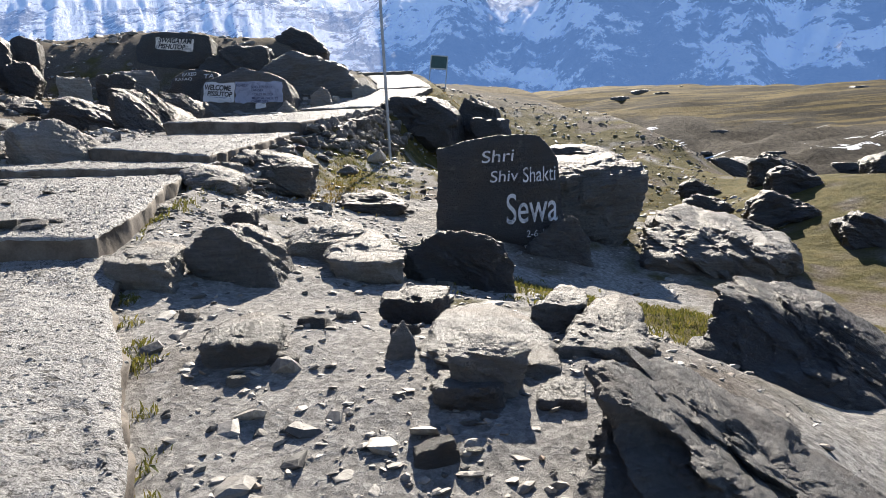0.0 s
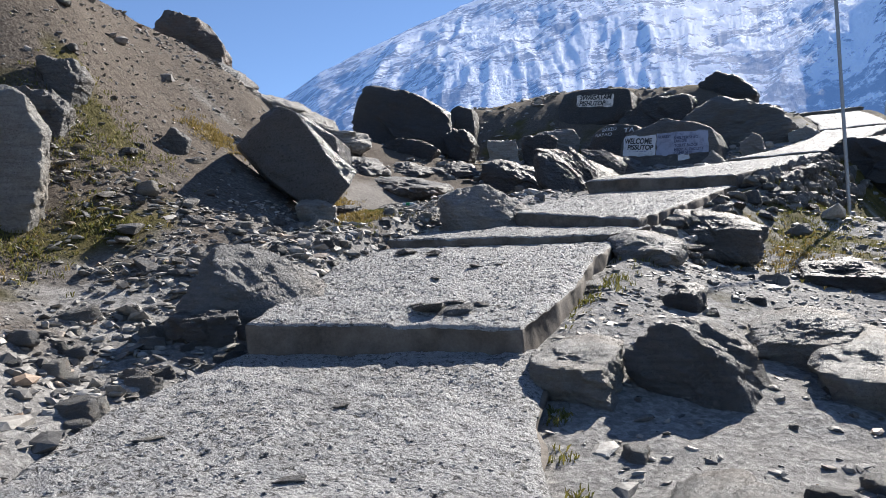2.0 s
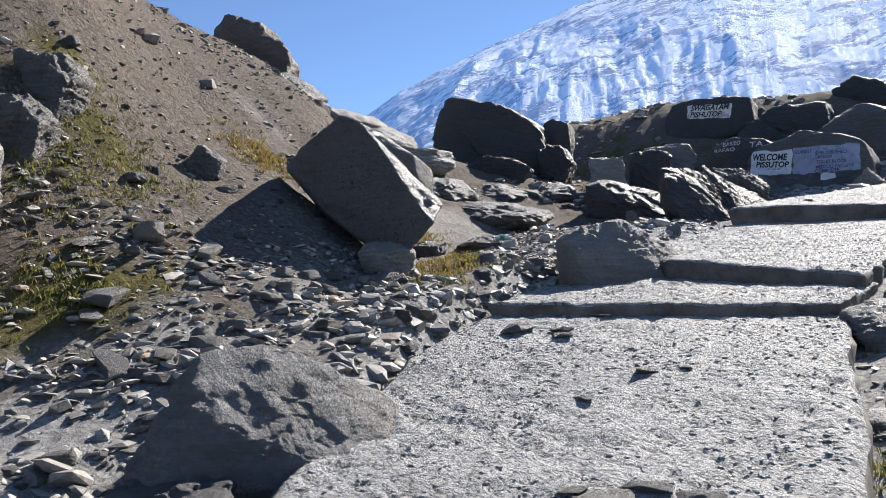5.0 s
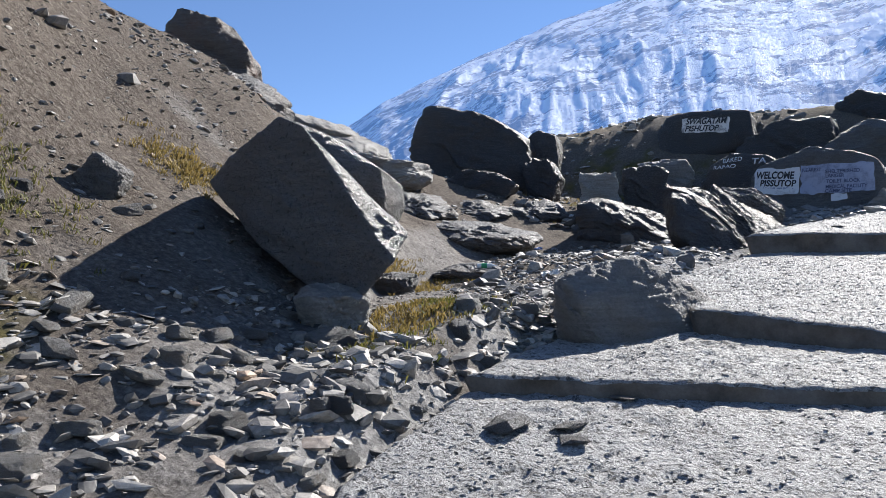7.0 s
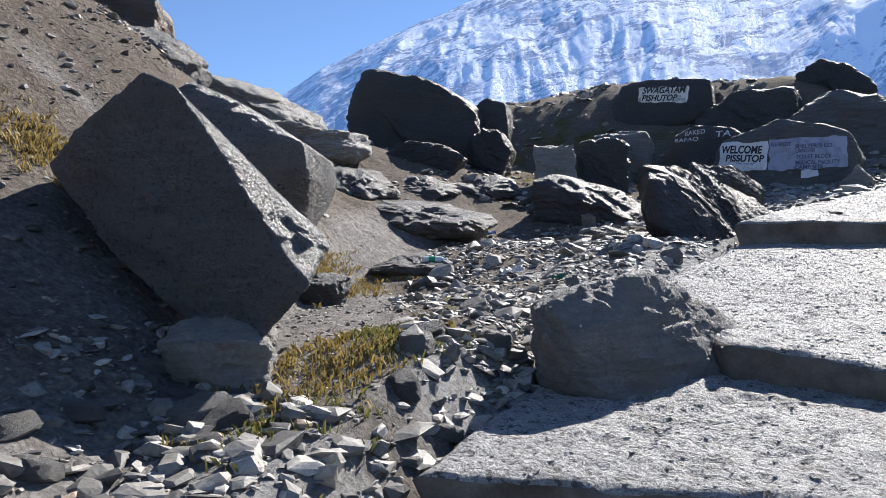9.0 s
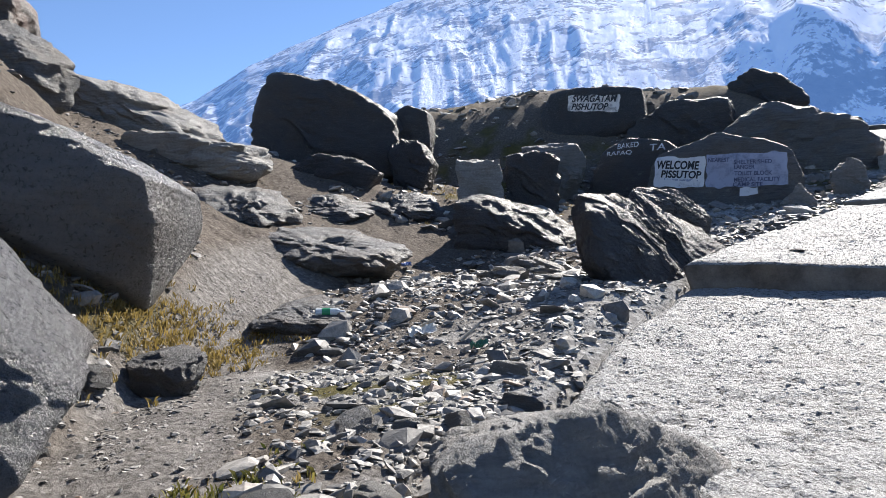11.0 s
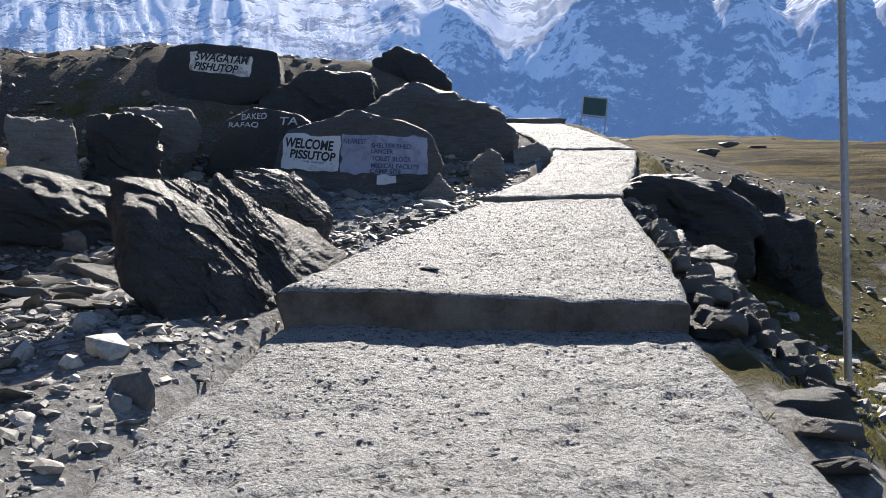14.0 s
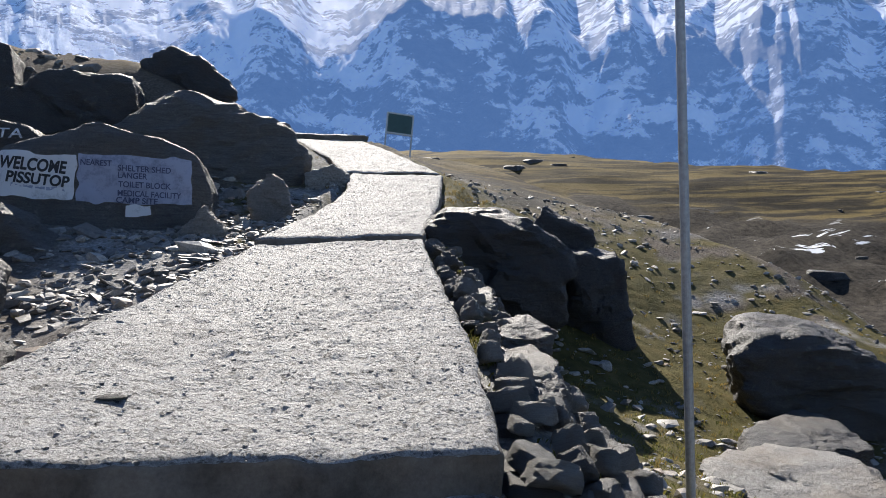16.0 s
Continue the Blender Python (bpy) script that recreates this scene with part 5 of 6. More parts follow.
def scatter(y0, y1, s0, s1, count, small, large, power=3.0):
    """Places beside the path: y range, distance range from its edge (left negative), sizes."""
    y = rng.uniform(y0, y1, count)
    s = rng.uniform(s0, s1, count)
    hw, xc = lerp(y, PY, PW), lerp(y, PY, PX)
    x = np.where(s < 0, xc - hw + s, xc + hw + s)
    keep = 0.62 + 0.9 * fractal(x * 0.9, y * 0.9, 0, 91, 3) > rng.uniform(0, 1, count)
    size = small + (large - small) * rng.uniform(0, 1, count) ** power
    keep &= trodden(x, y) < rng.uniform(0.05, 1, count) * np.where(size > 0.06, 0.3, 2)
    # a bare gravel strip along the upper slabs
    keep &= ~((s > -0.22) & (s < 0) & (y > 10.6) & (y < 15) & (rng.uniform(0, 1, count) < 0.6))
    return np.stack((x, y, size), -1)[keep]


def plate(seed, flat):
    """A broken angular stone of about 2 across, flat times as thick: its points and faces."""
    r = np.random.default_rng(seed)
    n = int(r.integers(4, 7))
    narrow = r.uniform(0.55, 0.9)
    rings = []
    for z, reach in ((-0.8, 0.7), (r.uniform(-0.2, 0.3), 1.0), (r.uniform(0.55, 0.9), r.uniform(0.45, 0.8))):
        a = (np.arange(n) + r.uniform(-0.3, 0.3, n)) / n * 2 * math.pi + r.uniform(0, 0.5)
        out = reach * r.uniform(0.82, 1.08, n)
        rings.append(np.stack((np.cos(a) * out, np.sin(a) * out * narrow, z + r.uniform(-0.2, 0.2, n)), -1))
    pts = np.concatenate(rings)
    pts[:, 2] = flat * (pts[:, 2] + pts[:, :2] @ r.normal(0, 0.22, 2))
    bm = bmesh.new()
    for p in pts:
        bm.verts.new(p)
    bmesh.ops.convex_hull(bm, input=bm.verts)
    loose = [v for v in bm.verts if not v.link_faces]
    bmesh.ops.delete(bm, geom=loose, context="VERTS")
    bm.verts.index_update()
    out = np.array([v.co[:] for v in bm.verts]), [tuple(v.index for v in f.verts) for f in bm.faces]
    bm.free()
    return out


def rubble(name, places, label, flat=0.22, mat=None):
    kinds = [plate(100 + i, flat * (0.6 + 0.06 * i)) for i in range(24)]
    verts, faces, start = [], [], 0
    z = ground_z(places[:, 0], places[:, 1])
    for (x, y, size), h in zip(places, z):
        p, f = kinds[int(rng.integers(len(kinds)))]
        turn = np.array(Euler((rng.normal(0, 0.28), rng.normal(0, 0.28), rng.uniform(0, 6.28))).to_matrix())
        verts.append((p * size * 0.5 * rng.uniform(0.75, 1.25, 3)) @ turn.T + (x, y, h + size * 0.03))
        faces += [tuple(i + start for i in q) for q in f]
        start += len(p)
    me = bpy.data.meshes.new(name)
    me.from_pydata(np.concatenate(verts).tolist(), [], faces)
    me.materials.append(mat or rubble_mat)
    return tagged(new(name, me), label, "rubble", kind="stuff")


fine_beds = [
    scatter(0.5, 6.5, -1.7, 0.0, 2300, 0.03, 0.17), scatter(6, 10, -1.8, 0, 1400, 0.03, 0.13), scatter(6, 10, -1.2, 0, 1500, 0.04, 0.24), scatter(9.5, 19, -4.2, 0, 6500, 0.03, 0.17, 3.5),
    scatter(2, 12, -6.5, -1.3, 10000, 0.02, 0.12, 4), scatter(18, 26, -7, -0.2, 3000, 0.06, 0.3),
    scatter(0.5, 10, 0.1, 3.4, 7500, 0.015, 0.1, 3.5), scatter(9, 20, 0.3, 6, 2500, 0.04, 0.22), scatter(19, 24, -1.8, -0.05, 1400, 0.05, 0.24),
    scatter(1, 6.5, 0.1, 2.8, 380, 0.05, 0.24, 2.5), scatter(24, 33, -2.2, -0.1, 400, 0.08, 0.3), scatter(2, 17, -12, -5.5, 5500, 0.04, 0.2, 4), scatter(14, 30, 0.5, 9, 4000, 0.05, 0.26, 4), scatter(18, 36, -14, -4, 4000, 0.08, 0.45, 4),
    scatter(9.5, 17, -3.6, 0, 9000, 0.025, 0.13, 2.5), scatter(10, 15, -2.2, 0, 4500, 0.02, 0.1, 2.5), scatter(1, 7, -1.3, -0.05, 420, 0.1, 0.3, 2.5), scatter(6, 10, -1.1, -0.05, 120, 0.1, 0.26, 2.5), scatter(10, 17, -3.4, -0.1, 800, 0.1, 0.28, 2.5),
]
rubble("rubble", np.concatenate(fine_beds), "loose chips of grey slate lying over the ground")

# slate pieces large enough to be told apart
shapes = []
for i in range(9):
    p, f = chip_mesh(300 + i, 3, 0.26 + 0.06 * (i % 4))
    shapes.append(mesh_from("slate_stone", p, f, (slate, slate_pale, slate_pale)[i % 3], True))
larger = np.concatenate([
    scatter(1.5, 6.2, -1.5, -0.1, 130, 0.12, 0.34, 2), scatter(6, 10, -1.5, -0.1, 60, 0.12, 0.34, 2), scatter(9.5, 18, -4, -0.1, 230, 0.12, 0.42, 2),
    scatter(2, 11, -5.5, -2, 110, 0.1, 0.36, 2.5), scatter(2.5, 11, 0.2, 3, 100, 0.08, 0.28, 2), scatter(10, 22, 0.3, 6, 90, 0.15, 0.6, 2), scatter(18, 25, -6, -0.4, 110, 0.15, 0.6, 2)])
larger = larger[np.argsort(np.hypot(larger[:, 0] + 3.5, larger[:, 1] - 6.5) - 6 * larger[:, 2])]
rubble("slate_pieces", larger[255:], "larger loose pieces of grey slate beside the path", 0.35)
for x, y, size in larger[:255]:
    ob = new("slate_stone", shapes[int(rng.integers(len(shapes)))])
    ob.matrix_world = pose(x, y, float(ground_z(x, y)) + 0.03 * size, float(rng.normal(0, 8)), float(rng.normal(0, 8)), float(rng.uniform(0, 360))) @ Matrix.Diagonal((size * 0.55, size * 0.55, size * 0.5, 1))
    tagged(ob, "loose angular piece of grey slate on the ground", "stone", "loose slate pieces")

# rough dry-stone facing below the right edge of the path
for i in range(105):
    y = rng.uniform(9.8, 20)
    xc, hw = float(lerp(y, PY, PX)), float(lerp(y, PY, PW))
    x = xc + hw + 0.12 + rng.uniform(0, 0.9) * (0.6 if y < 15 else 1.0)
    size = rng.uniform(0.2, 0.5)
    ob = new("wall_stone", shapes[(1, 4, 7, 0)[int(rng.integers(4))]])
    ob.matrix_world = pose(x, y, float(ground_z(x, y)) + 0.02, float(rng.normal(0, 10)), float(rng.normal(12, 10)), float(rng.uniform(-25, 25) + 90)) @ Matrix.Diagonal((size * 0.7, size * 0.6, size * 0.36, 1))
    tagged(ob, "flat slate stone in the rough bank below the path", "stone", "stones of the path bank")

for course in range(4):
    for y in np.arange(14.9, 20.7, 0.3):
        y = float(y) + rng.uniform(-0.1, 0.1)
        edge_x = float(np.interp(y, (14.8, 16.5, 18.5, 20.6), (-2.66, -2.3, -2.0, -1.68)))
        x = edge_x + 0.16 + 0.24 * course + rng.uniform(-0.06, 0.06)
        size = rng.uniform(0.26, 0.44)
        ob = new("wall_stone", shapes[int(rng.integers(9))])
        ob.matrix_world = pose(x, y, float(ground_z(x, y)) + 0.06, float(rng.normal(0, 10)), float(rng.normal(20, 12)), float(rng.uniform(-30, 30) + 90)) @ Matrix.Diagonal((size * 0.6, size * 0.5, size * 0.55, 1))
        tagged(ob, "rough slate stone in the bank holding up the path", "stone", "stones of the path bank")

# flat slates: on the slabs, and tumbled in a fan down the slope
from mathutils.bvhtree import BVHTree

TREES = [BVHTree.FromPolygons([v.co for v in s.data.vertices], [p.vertices for p in s.data.polygons]) for s in SLABS]


def rest_z(x, y):
    """Height of whatever one would stand on: slab or ground."""
    tops = [t.ray_cast(Vector((x, y, 20)), Vector((0, 0, -1)))[0] for t in TREES]
    return max([float(ground_z(x, y))] + [h.z for h in tops if h])


flats = []
for i in range(8):
    p, f = plate(520 + i, 0.13 + 0.035 * (i % 4))
    flats.append(mesh_from("slate_stone", p, f, slate_pale, True))
for x, y, size in ((-3.72, 7.3, 0.24), (-3.55, 7.42, 0.15), (-3.85, 6.8, 0.16), (-3.3, 5.8, 0.36), (-3.1, 5.78, 0.3), (-3.45, 5.85, 0.17), (-3.22, 5.98, 0.22), (-3.05, 6.0, 0.2),
                   (-4.85, 7.95, 0.4), (-4.6, 8.1, 0.3), (-4.5, 7.9, 0.2), (-2.75, 3.7, 0.16), (-3.7, 3.75, 0.16), (-3.1, 4.5, 0.12), (-4.3, 15.4, 0.15), (-4.55, 8.65, 0.24)):
    ob = new("slate_stone", flats[int(rng.integers(8))])
    ob.matrix_world = pose(x, y, rest_z(x, y) + size * 0.04, float(rng.normal(4, 4)), float(rng.normal(0, 4)), float(rng.uniform(0, 360))) @ Matrix.Diagonal((size * 0.55, size * 0.5, size * 0.42, 1))
    tagged(ob, "small flat slate piece lying on the concrete path", "stone", "stones on the path")
for x, y, size, turn in ((-6.69, 6.02, 0.62, -40), (-6.58, 5.86, 0.5, -30), (-7.3, 6.25, 0.5, -50), (-7.05, 6.45, 0.4, -35), (-7.6, 6.0, 0.3, 40), (-7.75, 6.1, 0.36, -60), (-6.95, 7.0, 0.42, -50), (-6.75, 6.75, 0.36, -10),
                         (-6.55, 6.7, 0.34, 10), (-7.2, 6.75, 0.3, -20), (-5.9, 5.9, 0.36, -20), (-5.75, 5.75, 0.34, 10), (-6.0, 5.65, 0.4, -10), (-5.65, 6.0, 0.3, 30), (-6.2, 6.9, 0.32, 0),
                         (-7.5, 17.3, 0.7, 20), (-7.9, 17.7, 0.6, -10), (-7.2, 17.0, 0.7, 30), (-7.0, 16.4, 0.6, 0), (-6.8, 15.6, 0.6, 15), (-7.6, 16.6, 0.7, -25), (-6.6, 15.0, 0.6, 10), (-7.3, 15.8, 0.6, 40)):
    ob = new("slate_stone", flats[int(rng.integers(8))])
    ob.matrix_world = pose(x, y, float(ground_z(x, y)) + size * 0.08, float(rng.normal(10, 6)), float(rng.normal(10, 6)), turn) @ Matrix.Diagonal((size * 0.48, size * 0.3, size * 0.42, 1))
    tagged(ob, "long pale slate fallen on the dark slope", "stone", "fallen slates on the slope")


# stones of the concrete mix that stand out of the worn slabs
pebbles = [plate(700 + i, 0.4 + 0.05 * i) for i in range(8)]
for slab_ob, tree, reach in zip(SLABS[:6], TREES, (600, 750, 700, 550, 330, 100)):
    box_pts = np.array([v.co[:] for v in slab_ob.data.vertices])
    lo, hi = box_pts.min(0), box_pts.max(0)
    lo[1] = max(lo[1], 0.3)
    count = int((hi[0] - lo[0]) * (hi[1] - lo[1]) * reach)
    px, py = rng.uniform(lo[0], hi[0], count), rng.uniform(lo[1], hi[1], count)
    keep = 0.6 + 0.9 * fractal(px * 1.7, py * 1.7, 0, 95, 4) > rng.uniform(0, 1, count)
    verts, faces, start = [], [], 0
    for x, y in zip(px[keep], py[keep]):
        hit = tree.ray_cast(Vector((x, y, 20)), Vector((0, 0, -1)))
        if hit[0] is None or hit[1].z < 0.8:
            continue
        p, f = pebbles[int(rng.integers(8))]
        size = 0.007 + 0.013 * rng.uniform(0, 1) ** 2.5
        a = rng.uniform(0, 6.28)
        c, d = math.cos(a) * size, math.sin(a) * size
        verts.append(np.stack((p[:, 0] * c - p[:, 1] * d + x, p[:, 0] * d + p[:, 1] * c + y, p[:, 2] * size * 0.65 + hit[0].z), -1))
        faces += [tuple(k + start for k in q) for q in f]
        start += len(p)
    me = bpy.data.meshes.new("aggregate")
    me.from_pydata(np.concatenate(verts).tolist(), [], faces)
    me.materials.append(concrete)
    grit_ob = tagged(new("aggregate", me), "small pale stones standing out of the worn concrete", kind="stuff")
    grit_ob.parent = slab_ob


def fan(cx, cy, ax, ay, count, small, large):
    size = small + (large - small) * rng.uniform(0, 1, count) ** 2
    return np.stack((rng.normal(cx, ax, count), rng.normal(cy, ay, count), size), -1)


rubble("slate_debris", np.concatenate([fan(-7.4, 6.35, 0.42, 0.35, 240, 0.05, 0.2), fan(-6.9, 6.75, 0.3, 0.3, 90, 0.05, 0.16), fan(-5.9, 5.8, 0.28, 0.22, 160, 0.04, 0.16), fan(-6.1, 5.5, 0.3, 0.15, 50, 0.06, 0.2),
       fan(-7.3, 16.9, 0.45, 0.6, 220, 0.1, 0.4), fan(-6.8, 15.5, 0.3, 0.5, 120, 0.08, 0.3), fan(-2.35, 7.0, 0.25, 1.0, 300, 0.03, 0.12), fan(-0.3, 21.5, 0.9, 1.2, 60, 0.1, 0.5)]), "bright broken slates tumbled over the dark soil", 0.13, bright_rubble)


# ---- writing on the boulders ----
def onto(rock, points, turn, lift):
    """Lays points given in the world onto the near face of a boulder, lift metres proud of it, in the boulder's own space."""
    me = rock.data
    tree = BVHTree.FromPolygons([v.co for v in me.vertices], [p.vertices for p in me.polygons])
    inward = Vector((-math.sin(radians(turn)), math.cos(radians(turn)), 0))
    out = []
    for p in points:
        local = Vector(p) - rock.location
        hit = tree.ray_cast(local - inward * 3, inward)[0]
        out.append((hit if hit else local) - inward * lift)
    return out


def face_frame(origin, turn, roll):
    right = Vector((math.cos(radians(turn)), math.sin(radians(turn)), 0))
    up = Vector((0, 0, 1))
    c, s = math.cos(radians(roll)), math.sin(radians(roll))
    return Vector(origin), right * c + up * s, up * c - right * s


def painted(rock, kind, origin, turn, w, h, mat, roll=0.0, label="", seed=1):
    """A brushed patch of paint that follows the rock, with a ragged rim."""
    o, right, up = face_frame(origin, turn, roll)
    nu, nv = max(int(w / 0.035), 3), max(int(h / 0.035), 3)
    pts = []
    for i in range(nu + 1):
        for j in range(nv + 1):
            u, v = i / nu * w, j / nv * h
            if i in (0, nu):
                u += 0.022 * float(grain(v * 9, i, 0, seed))
            if j in (0, nv):
                v += 0.022 * float(grain(u * 9, j, 5, seed))
            pts.append(o + right * u + up * v)
    pts = onto(rock, pts, turn, 0.008)
    faces = [(i * (nv + 1) + j, (i + 1) * (nv + 1) + j, (i + 1) * (nv + 1) + j + 1, i * (nv + 1) + j + 1) for i in range(nu) for j in range(nv)]
    ob = new(kind, mesh_from(kind, pts, faces, mat))
    ob.parent = rock
    return tagged(ob, label)


def lettered(rock, words, origin, turn, wide, tall, mat, roll=0.0, slant=0.0, weight=0.02):
    """Painted letters, wide by tall metres in all, that follow the rock."""
    curve = bpy.data.curves.new("lettering", "FONT")
    curve.body, curve.size, curve.offset, curve.shear = words, 1.0, weight, slant
    temp = bpy.data.objects.new("lettering", curve)
    scene.collection.objects.link(temp)
    bpy.context.view_layer.update()
    me = bpy.data.meshes.new_from_object(temp.evaluated_get(bpy.context.evaluated_depsgraph_get()))
    bpy.data.objects.remove(temp)
    bm = bmesh.new()
    bm.from_mesh(me)
    bmesh.ops.triangulate(bm, faces=bm.faces)
    long_edges = [e for e in bm.edges if e.calc_length() > 0.25]
    bmesh.ops.subdivide_edges(bm, edges=long_edges, cuts=2)
    bmesh.ops.triangulate(bm, faces=bm.faces)
    xs_, ys_ = [v.co.x for v in bm.verts], [v.co.y for v in bm.verts]
    o, right, up = face_frame(origin, turn, roll)
    w, h = max(xs_) - min(xs_), max(ys_) - min(ys_)
    pts = [o + right * ((v.co.x - min(xs_)) / w * wide) + up * ((v.co.y - min(ys_)) / h * tall) for v in bm.verts]
    for v, p in zip(bm.verts, onto(rock, pts, turn, 0.016)):
        v.co = p
    bm.to_mesh(me)
    bm.free()
    me.materials.clear()
    me.materials.append(mat)
    ob = new("lettering", me)
    ob.parent = rock
    return ob


trail_rock, welcome_rock, dark_rock, summit_rock = [r for r in ROCKS if r.name.startswith("painted_boulder")]

painted(welcome_rock, "white_panel", (-6.64, 21.8, 4.80), -1, 0.90, 0.55, white_paint, -5, "white painted panel with black letters", 1)
painted(welcome_rock, "blue_panel", (-5.71, 21.8, 4.71), -1, 1.34, 0.60, blue_paint, -2, "pale blue painted panel with dark letters", 2)
painted(welcome_rock, "white_patch", (-5.15, 21.8, 4.55), -1, 0.28, 0.13, white_paint, -2, "small white paint patch", 3)
lettered(welcome_rock, "WELCOME", (-6.58, 21.8, 5.13), -1, 0.76, 0.16, ink_black, -6, 0.1, 0.035)
lettered(welcome_rock, "PISSUTOP", (-6.5, 21.8, 4.96), -1, 0.71, 0.14, ink_black, -6, 0.1, 0.035)
for i in range(5):
    painted(welcome_rock, "faint_word", (-6.43 + 0.13 * i, 21.8, 4.90 - 0.013 * i), -1, 0.10, 0.035, blue_paint, -6, "illegible faded small word", 20 + i)
for words, x, z, wide in (("NEAREST", -5.66, 5.17, 0.36), ("SHELTER SHED", -5.23, 5.10, 0.62), ("LANGER", -5.23, 5.01, 0.34), ("TOILET BLOCK", -5.23, 4.90, 0.62),
                          ("MEDICAL FACILITY", -5.24, 4.79, 0.75), ("CAMP SITE", -5.26, 4.705, 0.49)):
    lettered(welcome_rock, words, (x, 21.8, z), -1, wide, 0.075, ink_blue, -3, 0.0, 0.02)
lettered(dark_rock, "BAKED", (-7.45, 22.4, 5.69), -1, 0.42, 0.10, chalk_paint, 2, 0.1, 0.01)
lettered(dark_rock, "RAFAQ", (-7.67, 22.4, 5.55), -1, 0.5, 0.10, chalk_paint, 0, 0.1, 0.01)
lettered(dark_rock, "TA", (-6.82, 22.4, 5.6), -1, 0.3, 0.13, chalk_paint, 0, 0.1, 0.01)
painted(summit_rock, "cream_panel", (-9.2, 25.4, 7.14), -1, 1.25, 0.4, cream_paint, -6, "weathered cream painted panel", 5)
lettered(summit_rock, "SWAGATAM", (-9.08, 25.4, 7.36), -1, 1.1, 0.17, ink_black, -6, 0.25, 0.03)
lettered(summit_rock, "PISHUTOP", (-9.1, 25.4, 7.17), -1, 0.9, 0.16, ink_black, -6, 0.25, 0.03)
for words, x, z, wide, tall in (("Shri", 0.54, 2.02, 0.44, 0.16), ("Shiv", 0.64, 1.76, 0.38, 0.15), ("Shakti", 1.07, 1.74, 0.45, 0.2), ("Sewa", 0.83, 1.2, 0.68, 0.4), ("2-6-11", 1.08, 1.02, 0.3, 0.09)):
    lettered(trail_rock, words, (x, 10.2, z), 0, wide, tall, chalk_paint, 2, 0.15, 0.004)


# ---- pole and board ----
def tube(bm, a, b, radius, sides=12):
    a, b = Vector(a), Vector(b)
    m = Matrix.Translation((a + b) / 2) @ (b - a).to_track_quat("Z", "Y").to_matrix().to_4x4()
    bmesh.ops.create_cone(bm, cap_ends=True, segments=sides, radius1=radius, radius2=radius, depth=(b - a).length, matrix=m)


def box(bm, centre, size, m=Matrix()):
    bmesh.ops.create_cube(bm, size=1, matrix=m @ Matrix.Translation(centre) @ Matrix.Diagonal((*size, 1)))


POLE = (-1.03, 15.95)
pole_z = float(ground_z(*POLE))
pole = tagged(new("metal_pole"), "tall thin galvanised steel pole set in the ground", "pole")
pole.location = (*POLE, pole_z)
bm = bmesh.new()
tube(bm, (0, 0, -0.3), (-0.07, 0, 5.4), 0.03, 16)
part("shaft", bm, galvanised, pole)
bm = bmesh.new()
tube(bm, (0, 0, -0.1), (0, 0, 0.05), 0.036, 16)
part("collar", bm, galvanised, pole)

board = tagged(new("notice_board"), "small dark green board in a pale metal frame on two legs", "sign")
board_z = float(ground_z(0.05, 30.8))
board.matrix_world = pose(0.0, 30.8, board_z, -8, 7, -2)
rise = 7.28 - board_z
bm = bmesh.new()
box(bm, (0, 0, rise), (0.62, 0.03, 0.48))
part("panel", bm, green_board, board, "dark green board")
for dx, dz, sx, sz in ((0, 0.26, 0.7, 0.04), (0, -0.26, 0.7, 0.04), (0.33, 0, 0.04, 0.48), (-0.33, 0, 0.04, 0.48)):
    bm = bmesh.new()
    box(bm, (dx, 0, rise + dz), (sx, 0.05, sz))
    part("frame_bar", bm, steel_white, board)
for dx in (-0.33, 0.33):
    bm = bmesh.new()
    tube(bm, (dx, 0, -0.3), (dx, 0, rise - 0.24), 0.02)
    part("leg", bm, steel_white, board)

# scattered dark rocks on the far grass
far_rng = np.random.default_rng(5)
far_shapes = []
for i in range(5):
    p, f = chip_mesh(400 + i, 3, 0.3)
    far_shapes.append(mesh_from("field_rock", p, f, slate_dark_shaded))
for i in range(64):
    x, y = far_rng.uniform(2, 45), far_rng.uniform(28, 78)
    if i >= 30:
        x = far_rng.uniform(8, 36)
        y = (far_rng.normal(47, 3.2) - 0.5 * x) / 0.87
    size = far_rng.uniform(0.5, 2.0) if i % 4 else far_rng.uniform(1.5, 3.0)
    if i >= 60:
        x, y, size = ((33.5, 61.5, 3.4), (11.5, 58, 2.6), (15.0, 64, 2.4), (17.5, 66, 3.0))[i - 60]
    ob = new("field_rock", far_shapes[i % 5])
    ob.matrix_world = pose(x, y, float(ground_z(x, y)) - 0.1 * size, 0, 0, far_rng.uniform(0, 360)) @ Matrix.Diagonal((size * 0.6, size * 0.5, size * 0.4, 1))
    tagged(ob, "weathered rock lying in the far brown grass", "rock", "rocks of the far meadow")


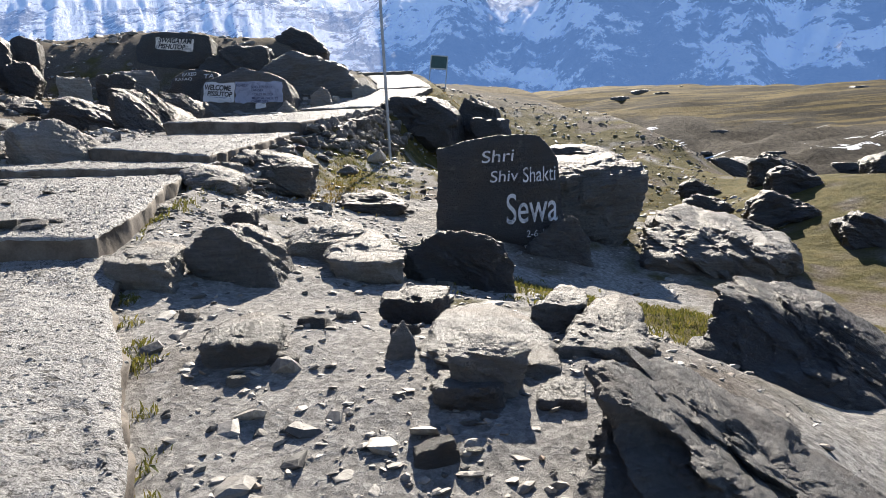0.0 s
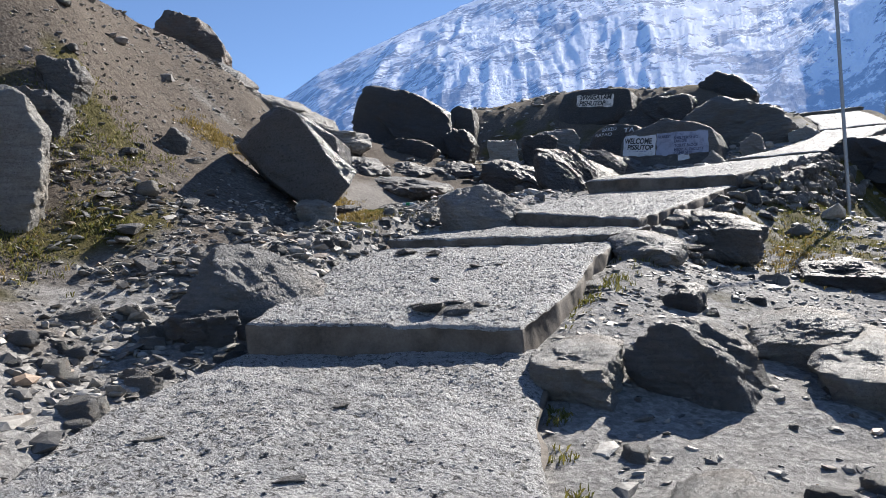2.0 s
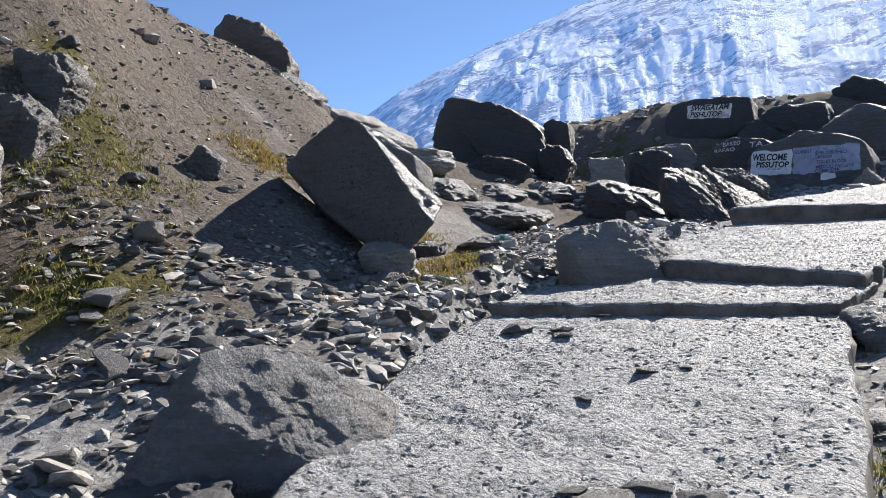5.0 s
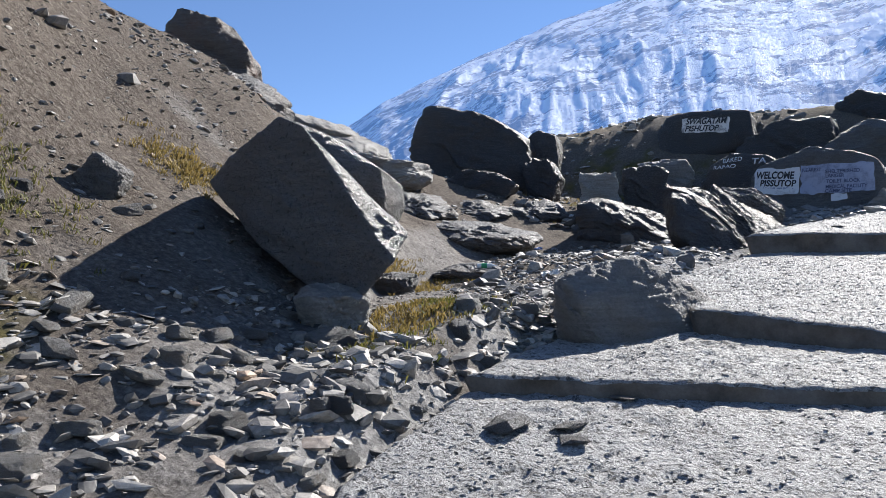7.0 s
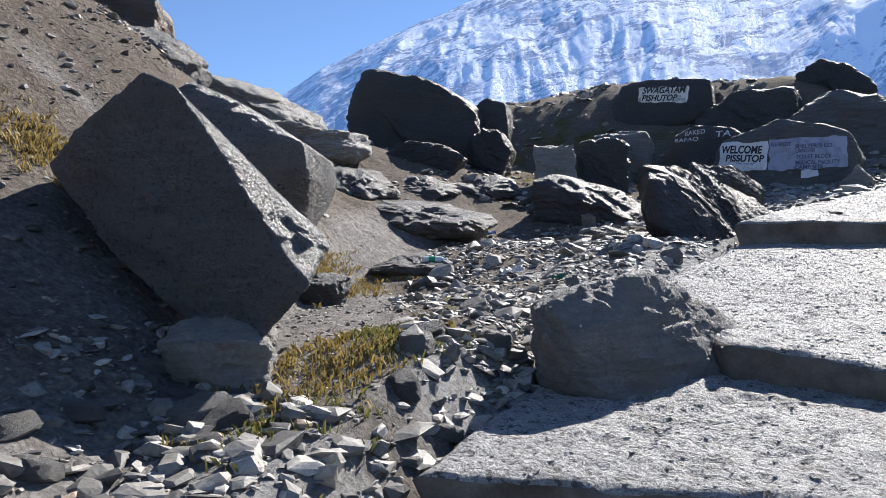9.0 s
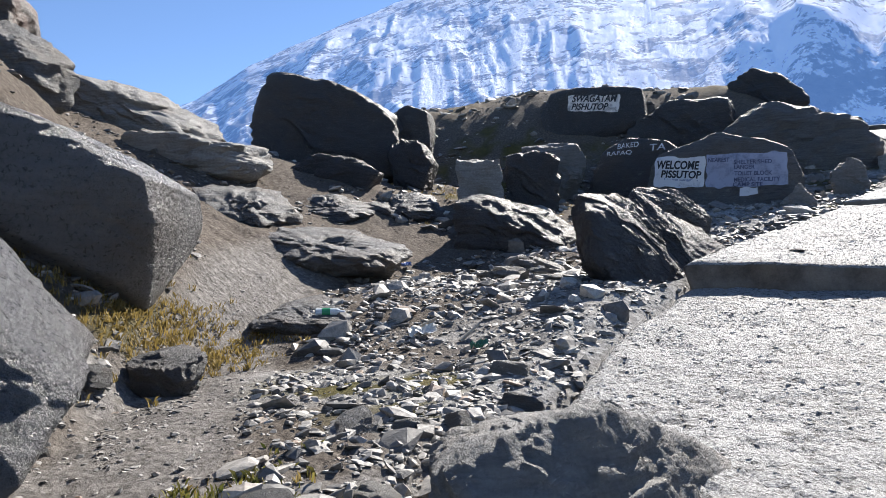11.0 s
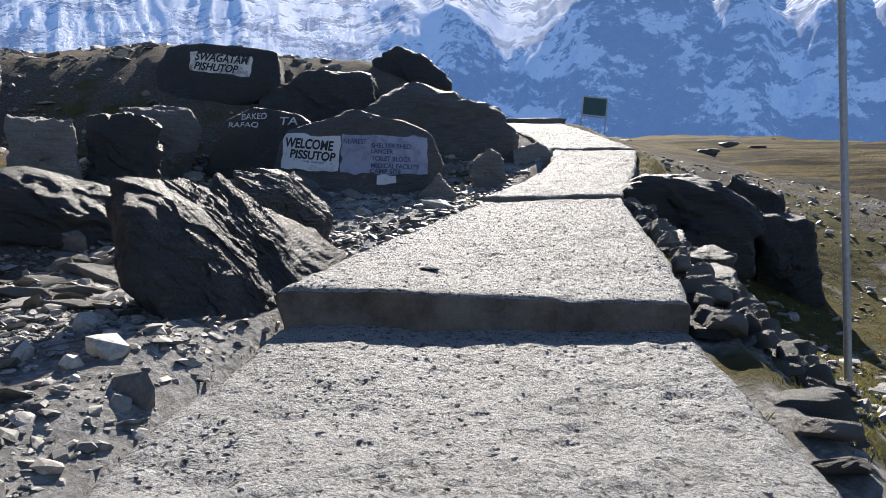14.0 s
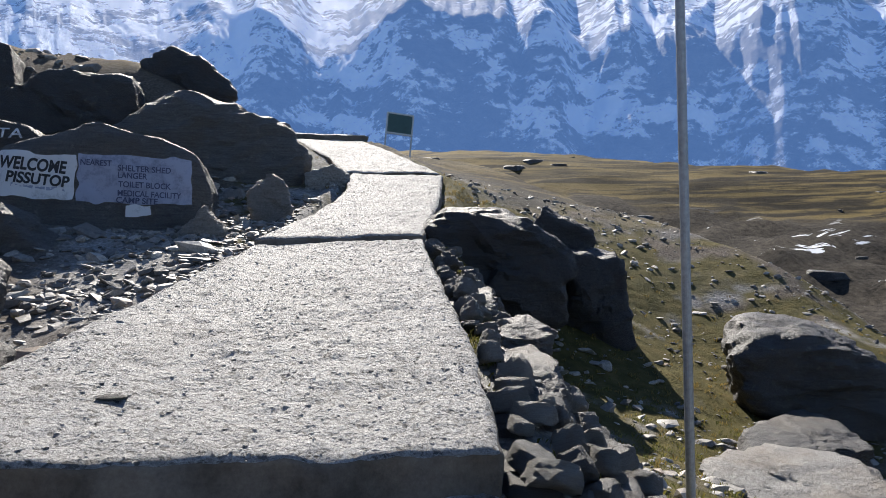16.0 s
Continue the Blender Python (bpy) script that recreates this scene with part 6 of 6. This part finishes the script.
# ---- grass, moss and litter ----
def tufts(name, spots, blades, tall, mat, label):
    """spots: (x, y, spread across, spread along, count)."""
    v, f = [], []
    g = np.random.default_rng(len(spots) + blades)
    for cx, cy, ax, ay, count in spots:
        px, py = g.normal(cx, ax, count), g.normal(cy, ay, count)
        pz = ground_z(px, py)
        for x, y, z in zip(px, py, pz):
            for b in range(blades):
                a, bend = g.uniform(0, 6.28), g.uniform(0.2, 0.9)
                h, w = tall * g.uniform(0.5, 1.2), tall * 0.09
                ox, oy = g.normal(0, 0.025, 2)
                dx, dy = math.cos(a), math.sin(a)
                i = len(v)
                v += [(x + ox - dy * w, y + oy + dx * w, z - 0.01), (x + ox + dy * w, y + oy - dx * w, z - 0.01),
                      (x + ox + dx * h * bend * 0.4 + dy * w * 0.6, y + oy + dy * h * bend * 0.4 - dx * w * 0.6, z + h * 0.6),
                      (x + ox + dx * h * bend, y + oy + dy * h * bend, z + h * (1.1 - 0.4 * bend))]
                f += [(i, i + 1, i + 2), (i, i + 2, i + 3)]
    return tagged(new(name, mesh_from(name, v, f, mat)), label, "grass", kind="stuff")


edge = [(float(np.interp(y, (2.4, 3.75, 4.75, 5.6), (-1.03, -1.52, -2.0, -2.3))), y, 0.03, 0.06, 7) for y in (2.5, 2.7, 3.0, 3.45, 3.9, 4.0, 4.1, 4.25, 4.6, 4.95, 5.1)]
tufts("grass", edge + [(1.9, 6.4, 0.8, 0.5, 800), (0.6, 8.0, 0.7, 0.3, 300), (-5.95, 8.3, 0.16, 0.2, 70), (-6.1, 9.4, 0.14, 0.25, 110), (-2.7, 8.9, 0.12, 0.3, 60), (-2.55, 7.2, 0.06, 0.5, 60), (-7.1, 5.1, 0.28, 0.22, 260), (-7.0, 5.95, 0.2, 0.15, 120), (-8.1, 6.3, 0.3, 0.25, 260), (-8.15, 7.0, 0.35, 0.3, 260),
              (-2.1, 16.6, 0.15, 0.8, 240), (-1.7, 18.5, 0.25, 1.0, 260), (-7.6, 5.4, 0.6, 0.6, 90), (-1.6, 14.5, 0.35, 1.6, 500), (0.8, 18, 1.2, 2.0, 900), (-1.2, 13.4, 0.5, 0.7, 160)], 6, 0.045, grass_mat, "short green mountain grass and moss")
tufts("dry_grass", [(-8.5, 11.5, 0.25, 0.6, 700), (-6.2, 8.9, 0.2, 0.3, 160), (-8.75, 9.1, 0.2, 0.2, 260), (-7.8, 4.6, 0.6, 0.8, 200), (-9.3, 21.5, 1.0, 1.0, 200), (-1.6, 12.0, 0.4, 0.8, 160), (2.5, 20, 2.0, 2.5, 500),
                    (0.5, 24.5, 1.2, 1.5, 500)], 8, 0.05, dry_mat, "dry yellow tufts of mountain grass")

# crushed bottle in the gully
bottle = tagged(new("plastic_bottle"), "crushed clear plastic bottle with a green label", "bottle")
bx, by = -8.0, 13.0
bottle.matrix_world = pose(bx, by, float(ground_z(bx, by)) + 0.05, 0, 90, 25)
clear = plain("clear_plastic", (0.7, 0.75, 0.76), 0.2)
label_green = plain("green_label", (0.03, 0.3, 0.12), 0.4)
cap_white = plain("white_cap", (0.7, 0.7, 0.72), 0.4)
bm = bmesh.new()
bmesh.ops.create_cone(bm, cap_ends=True, segments=16, radius1=0.036, radius2=0.034, depth=0.18)
bmesh.ops.create_cone(bm, cap_ends=True, segments=16, radius1=0.034, radius2=0.012, depth=0.05, matrix=Matrix.Translation((0, 0, 0.114)))
part("body", bm, clear, bottle)
bm = bmesh.new()
bmesh.ops.create_cone(bm, cap_ends=False, segments=16, radius1=0.038, radius2=0.038, depth=0.07)
part("label", bm, label_green, bottle, "green paper label")
bm = bmesh.new()
bmesh.ops.create_cone(bm, cap_ends=True, segments=12, radius1=0.014, radius2=0.014, depth=0.02, matrix=Matrix.Translation((0, 0, 0.148)))
part("cap", bm, cap_white, bottle, "white screw cap")

# bleached sticks and windblown wrappers among the gully stones
bleached = plain("bleached_wood", (0.42, 0.37, 0.3), 0.8, 0, 0.4, 40)
for x, y, turn, lean, long in ((-7.02, 12.92, 35, 24, 0.2), (-6.57, 12.75, 60, 30, 0.22)):
    bm = bmesh.new()
    bmesh.ops.create_cone(bm, cap_ends=True, segments=8, radius1=0.017, radius2=0.012, depth=long)
    for v in bm.verts:
        v.co.x += 0.012 * float(grain(v.co.z * 9, v.co.y * 30, x, 5))
    me = bpy.data.meshes.new("stick")
    bm.to_mesh(me)
    bm.free()
    me.materials.append(bleached)
    ob = new("stick", me)
    ob.matrix_world = pose(x, y, rest_z(x, y) + 0.05, 0, 90 - lean, turn)
    tagged(ob, "short bleached stick lying on the stones", "stick", "sticks in the gully")
for name, x, y, w, h, colour, label in (("paper_scrap", -6.98, 12.78, 0.22, 0.16, (0.62, 0.6, 0.55), "crumpled dirty white paper among the stones"),
                                        ("plastic_wrapper", -6.37, 12.44, 0.13, 0.05, (0.03, 0.14, 0.09), "crumpled green plastic wrapper among the stones"),
                                        ("plastic_wrapper", -8.84, 16.08, 0.2, 0.12, (0.08, 0.16, 0.42), "crumpled blue plastic wrapper among the stones")):
    u, v = np.meshgrid(np.linspace(-0.5, 0.5, 13), np.linspace(-0.5, 0.5, 9), indexing="ij")
    lift = 0.045 * fractal(u * 3 + x, v * 3 + y, 0, 81, 3, True)
    sheet = np.stack((u * w * (1 + 0.1 * lift), v * h, lift), -1).reshape(-1, 3)
    me = grid_mesh(name, sheet, 13, 9, False)
    me.materials.append(plain(name, colour, 0.45))
    ob = new(name, me)
    ob.matrix_world = pose(x, y, rest_z(x, y) + 0.05, 12, -8, 30)
    solid = ob.modifiers.new("thickness", "SOLIDIFY")
    solid.thickness = 0.002
    tagged(ob, label, "litter")
